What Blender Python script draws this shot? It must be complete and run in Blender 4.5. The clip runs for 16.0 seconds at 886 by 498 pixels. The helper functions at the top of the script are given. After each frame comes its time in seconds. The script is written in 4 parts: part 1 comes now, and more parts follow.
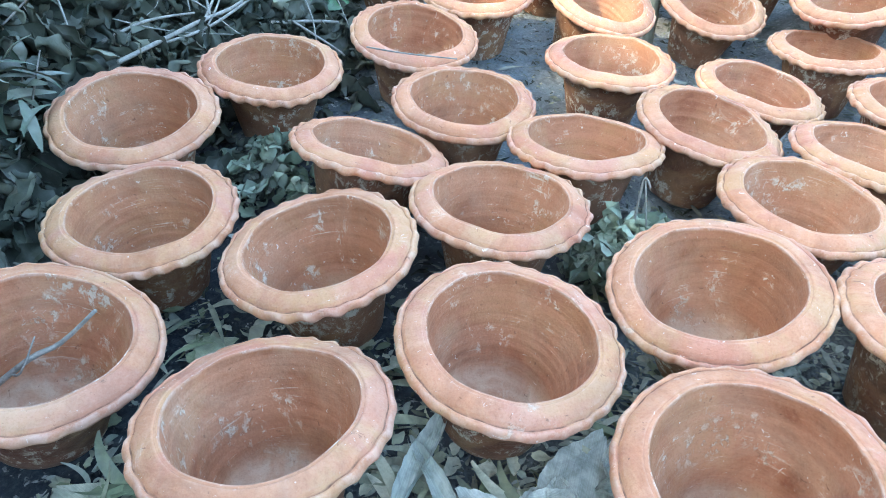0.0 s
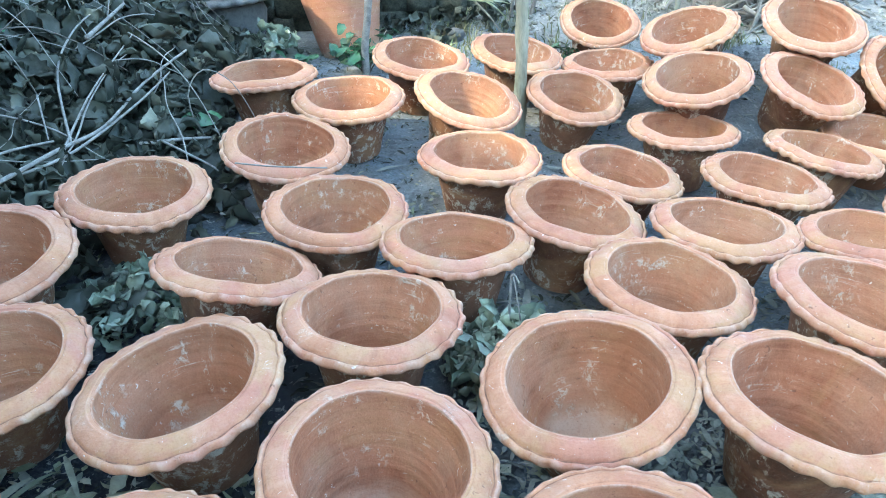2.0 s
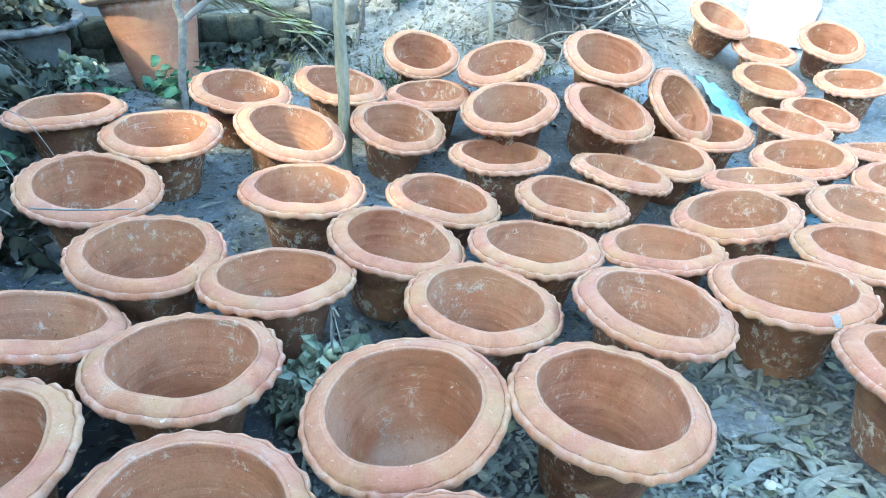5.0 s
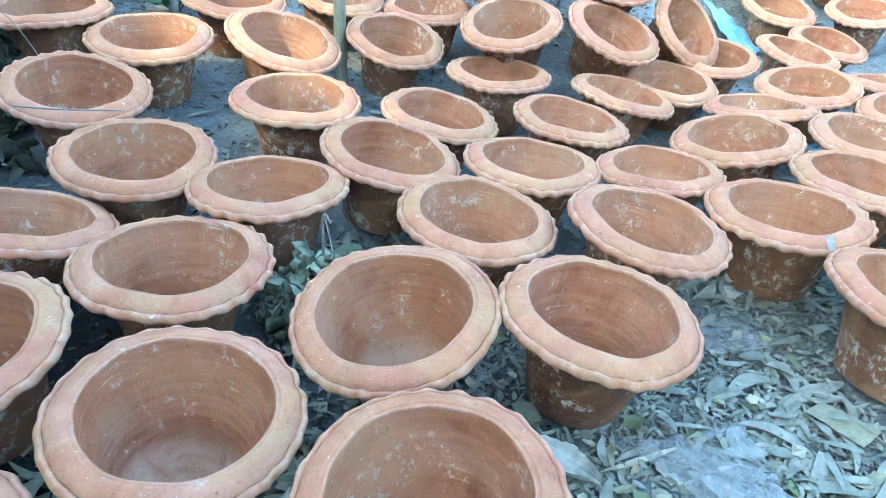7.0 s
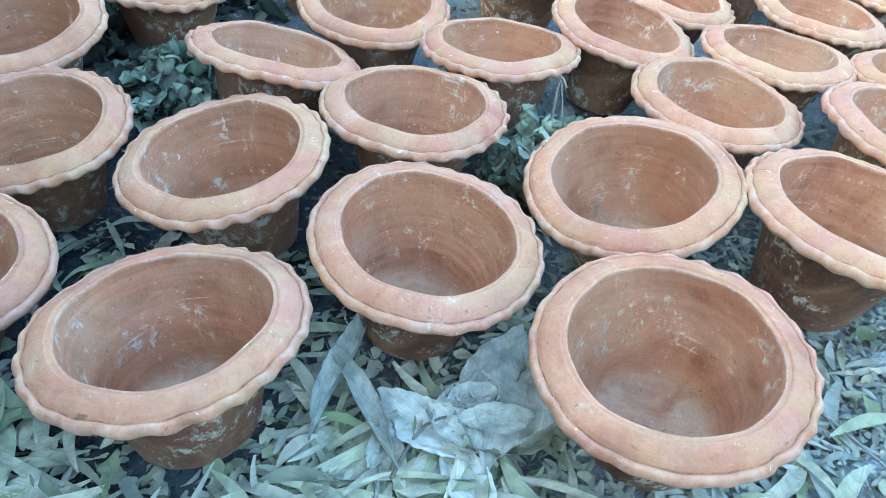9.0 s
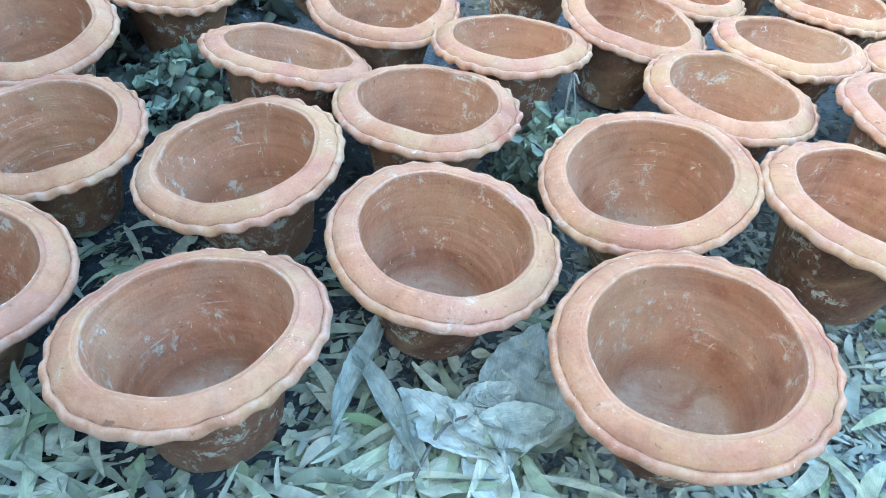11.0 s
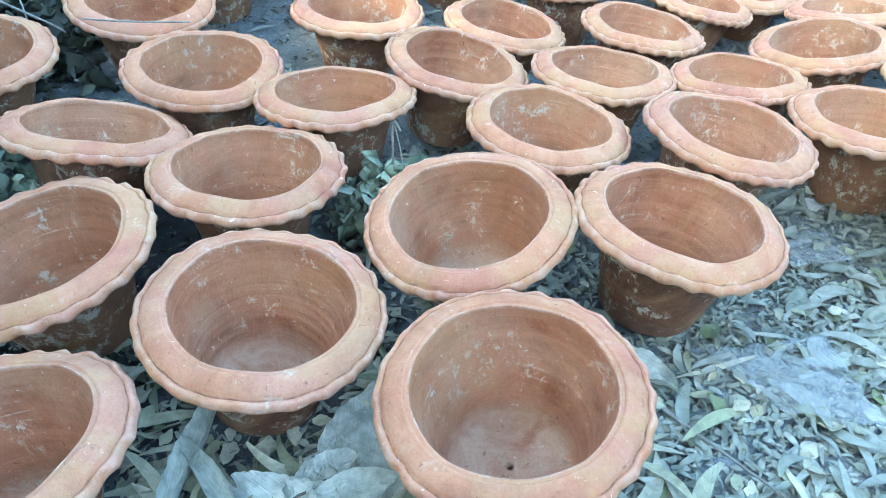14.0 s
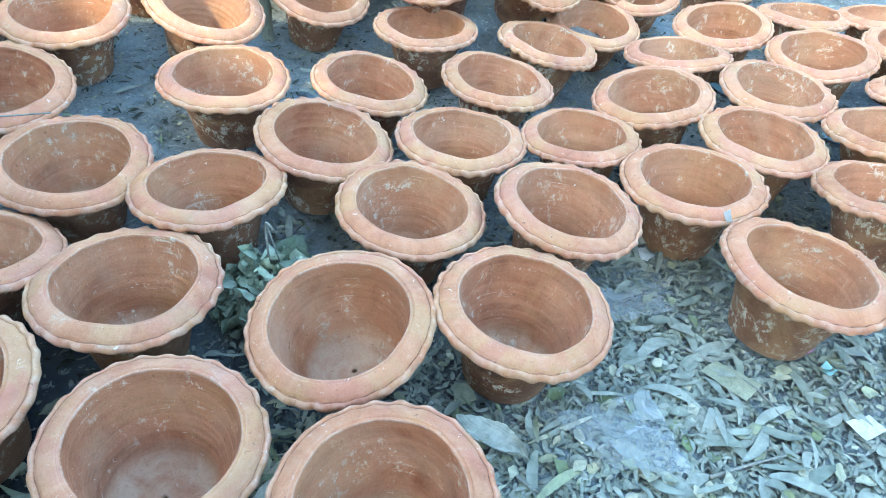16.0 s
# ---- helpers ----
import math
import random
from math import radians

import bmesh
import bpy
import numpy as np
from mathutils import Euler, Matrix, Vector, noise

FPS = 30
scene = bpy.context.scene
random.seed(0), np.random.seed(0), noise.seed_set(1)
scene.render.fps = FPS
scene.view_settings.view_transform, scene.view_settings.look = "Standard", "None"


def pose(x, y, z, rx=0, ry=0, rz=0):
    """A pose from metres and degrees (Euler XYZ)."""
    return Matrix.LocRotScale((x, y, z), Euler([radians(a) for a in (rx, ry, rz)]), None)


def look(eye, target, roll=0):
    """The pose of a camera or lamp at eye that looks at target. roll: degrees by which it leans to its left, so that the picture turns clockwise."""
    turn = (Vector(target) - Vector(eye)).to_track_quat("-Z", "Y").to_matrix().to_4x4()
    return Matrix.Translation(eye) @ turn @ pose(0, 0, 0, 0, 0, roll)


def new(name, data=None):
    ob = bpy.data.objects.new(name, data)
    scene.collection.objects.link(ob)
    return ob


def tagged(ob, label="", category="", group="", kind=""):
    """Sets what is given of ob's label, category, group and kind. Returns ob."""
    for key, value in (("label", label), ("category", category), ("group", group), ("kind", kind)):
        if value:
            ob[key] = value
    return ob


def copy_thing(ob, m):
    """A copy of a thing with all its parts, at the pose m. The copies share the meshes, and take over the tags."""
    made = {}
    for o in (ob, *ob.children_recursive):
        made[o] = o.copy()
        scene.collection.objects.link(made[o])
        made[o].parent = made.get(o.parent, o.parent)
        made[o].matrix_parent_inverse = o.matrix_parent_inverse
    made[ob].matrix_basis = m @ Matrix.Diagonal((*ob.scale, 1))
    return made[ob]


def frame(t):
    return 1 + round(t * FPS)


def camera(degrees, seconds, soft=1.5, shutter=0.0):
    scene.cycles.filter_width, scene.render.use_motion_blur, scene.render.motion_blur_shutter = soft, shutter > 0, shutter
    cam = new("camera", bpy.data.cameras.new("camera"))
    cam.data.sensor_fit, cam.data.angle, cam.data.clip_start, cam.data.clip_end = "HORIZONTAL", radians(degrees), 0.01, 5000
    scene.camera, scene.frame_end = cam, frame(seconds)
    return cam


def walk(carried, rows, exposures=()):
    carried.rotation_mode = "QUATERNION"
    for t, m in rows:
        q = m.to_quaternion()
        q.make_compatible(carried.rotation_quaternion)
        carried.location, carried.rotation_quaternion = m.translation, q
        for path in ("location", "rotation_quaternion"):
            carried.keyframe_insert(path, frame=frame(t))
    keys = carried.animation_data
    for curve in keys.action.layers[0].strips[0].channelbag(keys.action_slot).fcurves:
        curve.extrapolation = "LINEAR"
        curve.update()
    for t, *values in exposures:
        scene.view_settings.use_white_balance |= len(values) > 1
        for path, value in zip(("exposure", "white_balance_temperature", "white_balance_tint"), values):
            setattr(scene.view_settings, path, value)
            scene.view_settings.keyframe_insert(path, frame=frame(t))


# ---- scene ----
cam = camera(66.0, 16.0, soft=0.9)
PATH = [
    (0, (0.044, 0.082, 1.057), (0.001, 1.738, -0.063), -0.6),
    (0.5, (0.075, 0.112, 1.057), (0.089, 1.82, 0.016), -0.2),
    (1, (0.099, 0.1, 1.067), (0.176, 1.824, 0.057), 0.1),
    (1.5, (0.129, 0.105, 1.084), (0.267, 1.848, 0.111), -0.6),
    (2, (0.168, 0.126, 1.097), (0.359, 1.892, 0.179), -2.5),
    (2.5, (0.18, 0.108, 1.115), (0.438, 1.875, 0.213), -2.6),
    (3, (0.199, 0.12, 1.122), (0.556, 1.863, 0.208), -2.9),
    (3.5, (0.206, 0.103, 1.136), (0.62, 1.876, 0.307), -2.8),
    (4, (0.219, 0.101, 1.14), (0.705, 1.857, 0.315), -2.5),
    (4.5, (0.239, 0.101, 1.128), (0.821, 1.825, 0.299), -1.1),
    (6.8, (0.259, 0.088, 1.083), (0.891, 1.684, 0.057), 2.1),
    (7, (0.248, 0.093, 1.061), (0.852, 1.695, 0.027), 2.1),
    (7.5, (0.198, 0.083, 1.03), (0.714, 1.671, -0.071), 0.5),
    (8, (0.156, 0.095, 0.997), (0.575, 1.649, -0.191), 1.8),
    (8.5, (0.103, 0.073, 0.995), (0.387, 1.62, -0.24), 1.6),
    (9, (0.061, 0.071, 0.977), (0.234, 1.611, -0.287), 2.0),
    (11.3, (0.044, 0.077, 0.991), (0.186, 1.609, -0.287), -0.1),
    (11.5, (0.059, 0.076, 0.994), (0.191, 1.611, -0.282), -0.9),
    (12, (0.075, 0.078, 0.998), (0.261, 1.613, -0.271), -0.6),
    (12.5, (0.089, 0.084, 1.001), (0.28, 1.624, -0.261), -1.1),
    (13, (0.121, 0.079, 1.006), (0.381, 1.624, -0.238), -1.0),
    (13.5, (0.146, 0.083, 1.004), (0.471, 1.614, -0.241), -0.7),
    (14, (0.194, 0.092, 1.009), (0.631, 1.63, -0.193), -0.5),
    (14.5, (0.224, 0.085, 1.027), (0.757, 1.611, -0.151), -0.6),
    (15, (0.259, 0.099, 1.035), (0.891, 1.591, -0.138), 1.0),
    (15.5, (0.282, 0.111, 1.131), (0.976, 1.535, -0.09), 1.5),
    (16, (0.277, 0.124, 1.348), (0.966, 1.489, 0.058), 2.3),
]
walk(cam, [(t, look(eye, target, roll)) for t, eye, target, roll in PATH], [(0.0, 3.70, 6060, -3), (2.0, 3.58, 5880, -6), (3.5, 3.51, 5660, -9), (7.0, 3.46, 5460, -12), (8.5, 3.58, 5480, -12), (12.5, 3.70, 5680, -11), (16.0, 3.46, 5660, -13)])

# ---- light ----
TO_SUN = Vector((-0.80, -0.38, 0.80)).normalized()
world = bpy.data.worlds.new("sky")
scene.world = world
world.use_nodes = True
sky = world.node_tree.nodes.new("ShaderNodeTexSky")
sky.sky_type, sky.sun_disc = "NISHITA", False
sky.sun_elevation = math.asin(TO_SUN.z)
sky.sun_rotation = math.atan2(TO_SUN.x, TO_SUN.y)
sky.air_density, sky.dust_density, sky.ozone_density = 1.0, 2.5, 1.0
world.node_tree.links.new(sky.outputs[0], world.node_tree.nodes["Background"].inputs[0])
world.node_tree.nodes["Background"].inputs[1].default_value = 0.15
sun = new("sun", bpy.data.lights.new("sun", "SUN"))
sun.data.energy, sun.data.angle, sun.data.color = 0.54, radians(0.53), (1.0, 0.80, 0.58)
sun.matrix_world = look((0, 0, 0), -TO_SUN)
sun.location = (0, 0, 12)


# ---- materials ----
class Nodes:
    """A small writer for node materials."""

    def __init__(self, name, rough=0.85, spec=0.3):
        self.mat = bpy.data.materials.new(name)
        self.mat.use_nodes = True
        self.tree = self.mat.node_tree
        self.bsdf = self.tree.nodes["Principled BSDF"]
        self.bsdf.inputs["Roughness"].default_value = rough
        self.bsdf.inputs["Specular IOR Level"].default_value = spec
        self.coords = self.add("ShaderNodeTexCoord").outputs["Object"]

    def add(self, kind, **values):
        node = self.tree.nodes.new(kind)
        for key, value in values.items():
            node.inputs[key].default_value = value
        return node

    def link(self, a, b):
        self.tree.links.new(a, b)

    def math(self, op, a, b=0.0, clamp=False):
        node = self.add("ShaderNodeMath")
        node.operation, node.use_clamp = op, clamp
        for slot, v in ((0, a), (1, b)):
            if isinstance(v, (int, float)):
                node.inputs[slot].default_value = v
            else:
                self.link(v, node.inputs[slot])
        return node.outputs[0]

    def shifted(self, amount=40.0):
        """Object coordinates moved by a random step for each object."""
        info = self.add("ShaderNodeObjectInfo")
        step = self.math("MULTIPLY", info.outputs["Random"], amount)
        join = self.add("ShaderNodeCombineXYZ")
        self.link(step, join.inputs[0])
        self.link(self.math("MULTIPLY", step, 1.7), join.inputs[1])
        move = self.add("ShaderNodeVectorMath")
        self.link(self.coords, move.inputs[0])
        self.link(join.outputs[0], move.inputs[1])
        return move.outputs[0]

    def scaled(self, vec, x, y, z):
        node = self.add("ShaderNodeMapping")
        node.inputs["Scale"].default_value = (x, y, z)
        self.link(vec, node.inputs["Vector"])
        return node.outputs[0]

    def noise(self, vec, scale, detail=4.0, rough=0.55, warp=0.0):
        node = self.add("ShaderNodeTexNoise", Scale=scale, Detail=detail, Roughness=rough, Distortion=warp)
        if vec is not None:
            self.link(vec, node.inputs["Vector"])
        return node.outputs[0]

    def ramp(self, value, *stops):
        node = self.add("ShaderNodeValToRGB")
        bar = node.color_ramp.elements
        while len(bar) < len(stops):
            bar.new(0.5)
        for spot, (at, colour) in zip(bar, stops):
            spot.position = at
            spot.color = (colour, colour, colour, 1) if isinstance(colour, (int, float)) else (*colour, 1)
        self.link(value, node.inputs[0])
        return node.outputs[0]

    def mix(self, factor, a, b, blend="MIX"):
        node = self.add("ShaderNodeMix")
        node.data_type, node.blend_type = "RGBA", blend
        for slot, v in ((0, factor), (6, a), (7, b)):
            if isinstance(v, tuple):
                node.inputs[slot].default_value = (*v, 1)
            elif isinstance(v, (int, float)):
                node.inputs[slot].default_value = v
            else:
                self.link(v, node.inputs[slot])
        return node.outputs[2]

    def finish(self, colour, height=None, depth=0.002, strength=0.6, rough=None):
        self.link(colour, self.bsdf.inputs["Base Color"])
        if rough is not None:
            self.link(rough, self.bsdf.inputs["Roughness"])
        if height is not None:
            bump = self.add("ShaderNodeBump", Strength=strength, Distance=depth)
            self.link(height, bump.inputs["Height"])
            self.link(bump.outputs[0], self.bsdf.inputs["Normal"])
        return self.mat


def terracotta(name, low, mid, high, dust, chalk, pink=0.0, worn=0.5, crusty=0.0, crease=0.5, turned=1.0, sooty=0.35, floor_dust=0.9, tawny=0.35):
    """Fired clay: blotches, throwing rings and scratches, chalky lime bloom, pale dust, worn edges."""
    n = Nodes(name, 0.70, 0.30)
    v = n.shifted()
    blotch = n.noise(v, 8.0, 7.0, 0.68, 0.9)
    base = n.ramp(blotch, (0.30, low), (0.50, mid), (0.70, high))
    hue = n.add("ShaderNodeObjectInfo").outputs["Random"]
    base = n.mix(n.math("MULTIPLY", hue, 0.38), base, (0.46, 0.235, 0.12))
    ochre = n.ramp(n.noise(v, 4.2, 4.0, 0.6, 1.2), (0.49, 0.0), (0.60, tawny))
    base = n.mix(ochre, base, (0.47, 0.275, 0.125))
    if pink:
        flush = n.ramp(n.noise(v, 5.0, 4.0, 0.6, 1.0), (0.50, 0.0), (0.62, pink))
        base = n.mix(flush, base, (0.44, 0.165, 0.115))
    soot = n.ramp(n.noise(v, 4.0, 5.0, 0.65, 0.9), (0.32, sooty), (0.46, 0.0))
    base = n.mix(soot, base, tuple(c * 0.55 for c in low))
    rings = n.noise(n.scaled(v, 2.0, 2.0, 46.0), 1.0, 4.0, 0.6, 0.5)
    base = n.mix(n.ramp(rings, (0.46, 0.0), (0.62, 0.55 * turned)), base, high)
    base = n.mix(n.ramp(rings, (0.35, 0.28 * turned), (0.45, 0.0)), base, low)
    film = n.ramp(n.noise(v, 3.5, 6.0, 0.72, 0.7), (0.44, 0.0), (0.72, dust))
    base = n.mix(film, base, (0.52, 0.38, 0.26))
    scratch = n.ramp(n.noise(n.scaled(v, 5.0, 5.0, 88.0), 1.0, 6.0, 0.72, 0.7), (0.585, 0.0), (0.635, 1.0))
    where = n.ramp(n.noise(v, 8.0, 6.0, 0.72, 1.4), (0.50, 0.0), (0.62, 0.4 + 0.6 * chalk))
    lines = n.math("MULTIPLY", n.math("MULTIPLY", scratch, where), 0.75 * turned)
    base = n.mix(lines, base, (0.68, 0.60, 0.48))
    crust = n.noise(n.scaled(v, 46.0, 46.0, 34.0), 1.0, 9.0, 0.74, 0.25)
    patch = n.ramp(n.noise(v, 8.0, 5.0, 0.65, 0.8), (0.53 - crusty, 0.0), (0.62 - crusty, 1.0))
    bloom = n.math("MULTIPLY", n.ramp(crust, (0.52 - 0.3 * crusty, 0.0), (0.57 - 0.3 * crusty, chalk)), patch)
    base = n.mix(bloom, base, (0.64, 0.57, 0.45))
    split = n.add("ShaderNodeSeparateXYZ")
    n.link(n.coords, split.inputs[0])
    settled = n.math("MULTIPLY", n.ramp(n.math("MULTIPLY", split.outputs[2], 4.0), (0.09, floor_dust), (0.26, 0.0)), n.ramp(n.noise(v, 14.0, 5.0, 0.65, 0.8), (0.34, 0.15), (0.60, 1.0)))
    base = n.mix(settled, base, (0.56, 0.40, 0.28))
    flecks = n.math("MULTIPLY", n.ramp(n.noise(v, 62.0, 4.0, 0.65, 0.8), (0.665, 0.0), (0.69, 0.9)), n.ramp(n.noise(v, 11.0, 3.0), (0.38, 0.15), (0.58, 1.0)))
    base = n.mix(flecks, base, (0.70, 0.64, 0.55))
    pits = n.ramp(n.noise(v, 55.0, 4.0, 0.6, 0.6), (0.29, 0.6), (0.335, 0.0))
    base = n.mix(pits, base, (0.13, 0.06, 0.035))
    grain = n.noise(v, 210.0, 3.0, 0.7)
    base = n.mix(n.ramp(grain, (0.36, 0.16), (0.48, 0.0)), base, tuple(c * 0.6 for c in low))
    base = n.mix(n.ramp(grain, (0.56, 0.0), (0.70, 0.10)), base, (0.60, 0.44, 0.31))
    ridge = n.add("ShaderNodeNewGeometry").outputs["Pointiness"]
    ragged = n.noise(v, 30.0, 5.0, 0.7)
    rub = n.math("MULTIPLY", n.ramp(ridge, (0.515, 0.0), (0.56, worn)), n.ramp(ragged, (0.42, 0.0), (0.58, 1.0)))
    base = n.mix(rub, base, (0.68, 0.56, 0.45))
    # concave grooves get their shade mixed into the clay colour
    crease_shade = n.math("MULTIPLY", n.ramp(ridge, (0.455, crease), (0.485, 0.0)), n.ramp(ragged, (0.40, 1.0), (0.60, 0.25)))
    base = n.mix(crease_shade, base, (0.15, 0.075, 0.045))
    fine = n.noise(v, 170.0, 5.0, 0.65)
    height = n.math("ADD", n.math("MULTIPLY", fine, 0.4), n.math("ADD", n.math("MULTIPLY", rings, 0.7 * turned), n.math("ADD", n.math("MULTIPLY", bloom, 0.5), n.math("MULTIPLY", blotch, 0.7))))
    sheen = n.ramp(n.noise(v, 16.0, 5.0, 0.65, 0.5), (0.35, 0.56), (0.65, 0.86))
    return n.finish(base, height, 0.004, 0.8, sheen)


CLAY_BODY = terracotta("fired_clay_inside", (0.225, 0.082, 0.039), (0.37, 0.152, 0.077), (0.47, 0.218, 0.120), 0.42, 0.8, worn=0.3, crease=0.0)
# stained outer clay, darkened further in colour for the shade under the rims
CLAY_OUT_SHADED = terracotta("fired_clay_outside_shaded", (0.050, 0.020, 0.012), (0.130, 0.050, 0.027), (0.225, 0.092, 0.049), 0.22, 0.9, worn=0.3, crusty=0.04, turned=0.25, sooty=0.6, floor_dust=0.15)
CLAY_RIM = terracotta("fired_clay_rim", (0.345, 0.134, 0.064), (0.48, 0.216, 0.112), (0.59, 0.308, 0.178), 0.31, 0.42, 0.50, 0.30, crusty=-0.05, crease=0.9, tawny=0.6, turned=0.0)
CLAY_BIG = terracotta("fired_clay_planter", (0.31, 0.118, 0.070), (0.40, 0.165, 0.098), (0.46, 0.215, 0.14), 0.15, 0.3)
# planter rim: sunlight put into the clay colour as a whitish tone
CLAY_RIM_SUNLIT = terracotta("sunlit_clay_rim", (0.50, 0.40, 0.34), (0.62, 0.53, 0.46), (0.70, 0.63, 0.57), 0.3, 0.5, 0.3)
CLAY_BIG.node_tree.nodes["Principled BSDF"].inputs["Specular IOR Level"].default_value = 0.7


def soil_material():
    n = Nodes("dusty_grey_soil", 0.95, 0.15)
    v = n.coords
    wide = n.noise(v, 1.3, 5.0, 0.6, 0.4)
    base = n.ramp(wide, (0.34, (0.19, 0.205, 0.205)), (0.50, (0.31, 0.325, 0.315)), (0.68, (0.44, 0.445, 0.415)))
    ash = n.ramp(n.noise(v, 3.2, 4.0, 0.6, 0.8), (0.45, 0.0), (0.60, 0.75))
    base = n.mix(ash, base, (0.31, 0.375, 0.42))
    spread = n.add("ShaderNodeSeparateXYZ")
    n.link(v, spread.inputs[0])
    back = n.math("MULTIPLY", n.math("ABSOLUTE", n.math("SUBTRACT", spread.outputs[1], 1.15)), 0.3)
    # near-black soil at the left holds the shade of the gaps between pots
    gap_shade = n.math("ADD", n.math("ADD", n.math("MULTIPLY", spread.outputs[0], 0.35), back), n.math("MULTIPLY", n.noise(v, 1.9, 4.0, 0.6, 0.5), 0.7))
    base = n.mix(n.ramp(gap_shade, (0.30, 0.94), (0.72, 0.0)), base, (0.026, 0.032, 0.040))
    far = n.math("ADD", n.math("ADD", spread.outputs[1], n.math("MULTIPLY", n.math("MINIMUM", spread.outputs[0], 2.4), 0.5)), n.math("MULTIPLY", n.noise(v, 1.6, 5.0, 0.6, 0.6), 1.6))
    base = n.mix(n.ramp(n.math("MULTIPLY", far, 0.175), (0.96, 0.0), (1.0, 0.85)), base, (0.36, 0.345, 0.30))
    clods = n.noise(v, 17.0, 6.0, 0.72, 0.5)
    base = n.mix(n.ramp(clods, (0.36, 0.45), (0.50, 0.0)), base, (0.11, 0.125, 0.13))
    grit = n.noise(v, 85.0, 5.0, 0.7)
    base = n.mix(n.ramp(grit, (0.37, 0.45), (0.52, 0.0)), base, (0.11, 0.12, 0.12))
    crumbs = n.ramp(n.noise(v, 48.0, 3.0, 0.6, 0.6), (0.60, 0.0), (0.68, 0.7))
    base = n.mix(crumbs, base, (0.55, 0.55, 0.52))
    height = n.math("ADD", n.math("MULTIPLY", grit, 0.6), n.math("MULTIPLY", clods, 1.4))
    return n.finish(base, height, 0.025, 1.0)


def leaf_material(name, *colours, per_object=False, gloss=0.6, film=0.45):
    """Dry leaves: a tone for each leaf, dusty blotches and veins."""
    n = Nodes(name, gloss, 0.3)
    if per_object:
        tone = n.add("ShaderNodeObjectInfo").outputs["Random"]
    else:
        tone = n.add("ShaderNodeNewGeometry").outputs["Random Per Island"]
    stops = [(i / max(1, len(colours) - 1), c) for i, c in enumerate(colours)]
    base = n.ramp(tone, *stops)
    blot = n.noise(n.coords, 26.0, 5.0, 0.65, 0.4)
    base = n.mix(n.ramp(blot, (0.35, 0.55), (0.62, 0.0)), base, (0.075, 0.085, 0.07))
    base = n.mix(n.ramp(n.noise(n.coords, 9.0, 3.0), (0.50, 0.0), (0.72, film)), base, (0.38, 0.385, 0.34))
    height = n.noise(n.coords, 70.0, 4.0, 0.6)
    if per_object:
        veins = n.noise(n.scaled(n.coords, 6.0, 420.0, 6.0), 1.0, 3.0, 0.6)
        base = n.mix(n.ramp(veins, (0.40, 0.22), (0.60, 0.0)), base, (0.16, 0.17, 0.11))
        height = n.math("ADD", height, veins)
    return n.finish(base, height, 0.003, 0.6)


def plain(name, colour, second, scale=12.0, rough=0.8, depth=0.002, stretch=(1, 1, 1), spec=0.3):
    n = Nodes(name, rough, spec)
    v = n.scaled(n.coords, *stretch)
    a = n.noise(v, scale, 6.0, 0.62, 0.5)
    base = n.ramp(a, (0.33, colour), (0.68, second))
    fine = n.noise(v, scale * 7, 4.0, 0.6)
    base = n.mix(n.ramp(fine, (0.30, 0.4), (0.55, 0.0)), base, tuple(c * 0.45 for c in colour))
    return n.finish(base, n.math("ADD", a, n.math("MULTIPLY", fine, 0.5)), depth, 0.7)


SOIL = soil_material()
DRY_STRAP = leaf_material("dry_strap_leaf", (0.127, 0.158, 0.072), (0.333, 0.335, 0.224), (0.529, 0.502, 0.360), (0.206, 0.251, 0.112), (0.451, 0.437, 0.304), (0.588, 0.549, 0.400), (0.274, 0.298, 0.160))
DUSTY_STRAP = leaf_material("dusty_strap_leaf", (0.210, 0.235, 0.188), (0.300, 0.320, 0.263), (0.360, 0.370, 0.310), (0.250, 0.275, 0.216), (0.320, 0.335, 0.273), (0.410, 0.415, 0.348), (0.280, 0.305, 0.240))
DRY_STRAP_ONE = leaf_material("dry_strap_leaf_single", (0.170, 0.230, 0.092), (0.420, 0.422, 0.294), (0.560, 0.538, 0.395), (0.260, 0.326, 0.143), (0.600, 0.576, 0.428), (0.350, 0.384, 0.218), (0.500, 0.499, 0.353), per_object=True)
# dry leaf tones; the near-black ones carry the shade between leaves
DRY_BROAD_SHADED = leaf_material("dry_broad_leaf_shaded", (0.011, 0.013, 0.008), (0.026, 0.032, 0.021), (0.084, 0.092, 0.063), (0.018, 0.025, 0.014), (0.040, 0.045, 0.031), (0.141, 0.151, 0.108), (0.018, 0.022, 0.014), (0.264, 0.269, 0.189), film=0.22)
GREEN_LEAF = leaf_material("fresh_green_leaf", (0.03, 0.10, 0.045), (0.045, 0.145, 0.055), (0.075, 0.18, 0.075), gloss=0.45, film=0.2)
CANOPY_LEAF = leaf_material("tree_leaf", (0.04, 0.09, 0.03), (0.07, 0.13, 0.04))
STEM = plain("dry_stem", (0.17, 0.165, 0.145), (0.36, 0.35, 0.31), 30.0, 0.8)
DARK_STEM = plain("dark_stem", (0.12, 0.11, 0.095), (0.24, 0.22, 0.19), 30.0, 0.85)
BARK = plain("pale_bark", (0.17, 0.16, 0.14), (0.34, 0.325, 0.29), 22.0, 0.85, 0.003)
POLE = plain("weathered_pole", (0.20, 0.20, 0.14), (0.42, 0.405, 0.31), 16.0, 0.7, 0.002, (1, 1, 0.25))
CONCRETE = plain("weathered_plaster", (0.21, 0.215, 0.21), (0.36, 0.365, 0.35), 4.0, 0.95, 0.008)
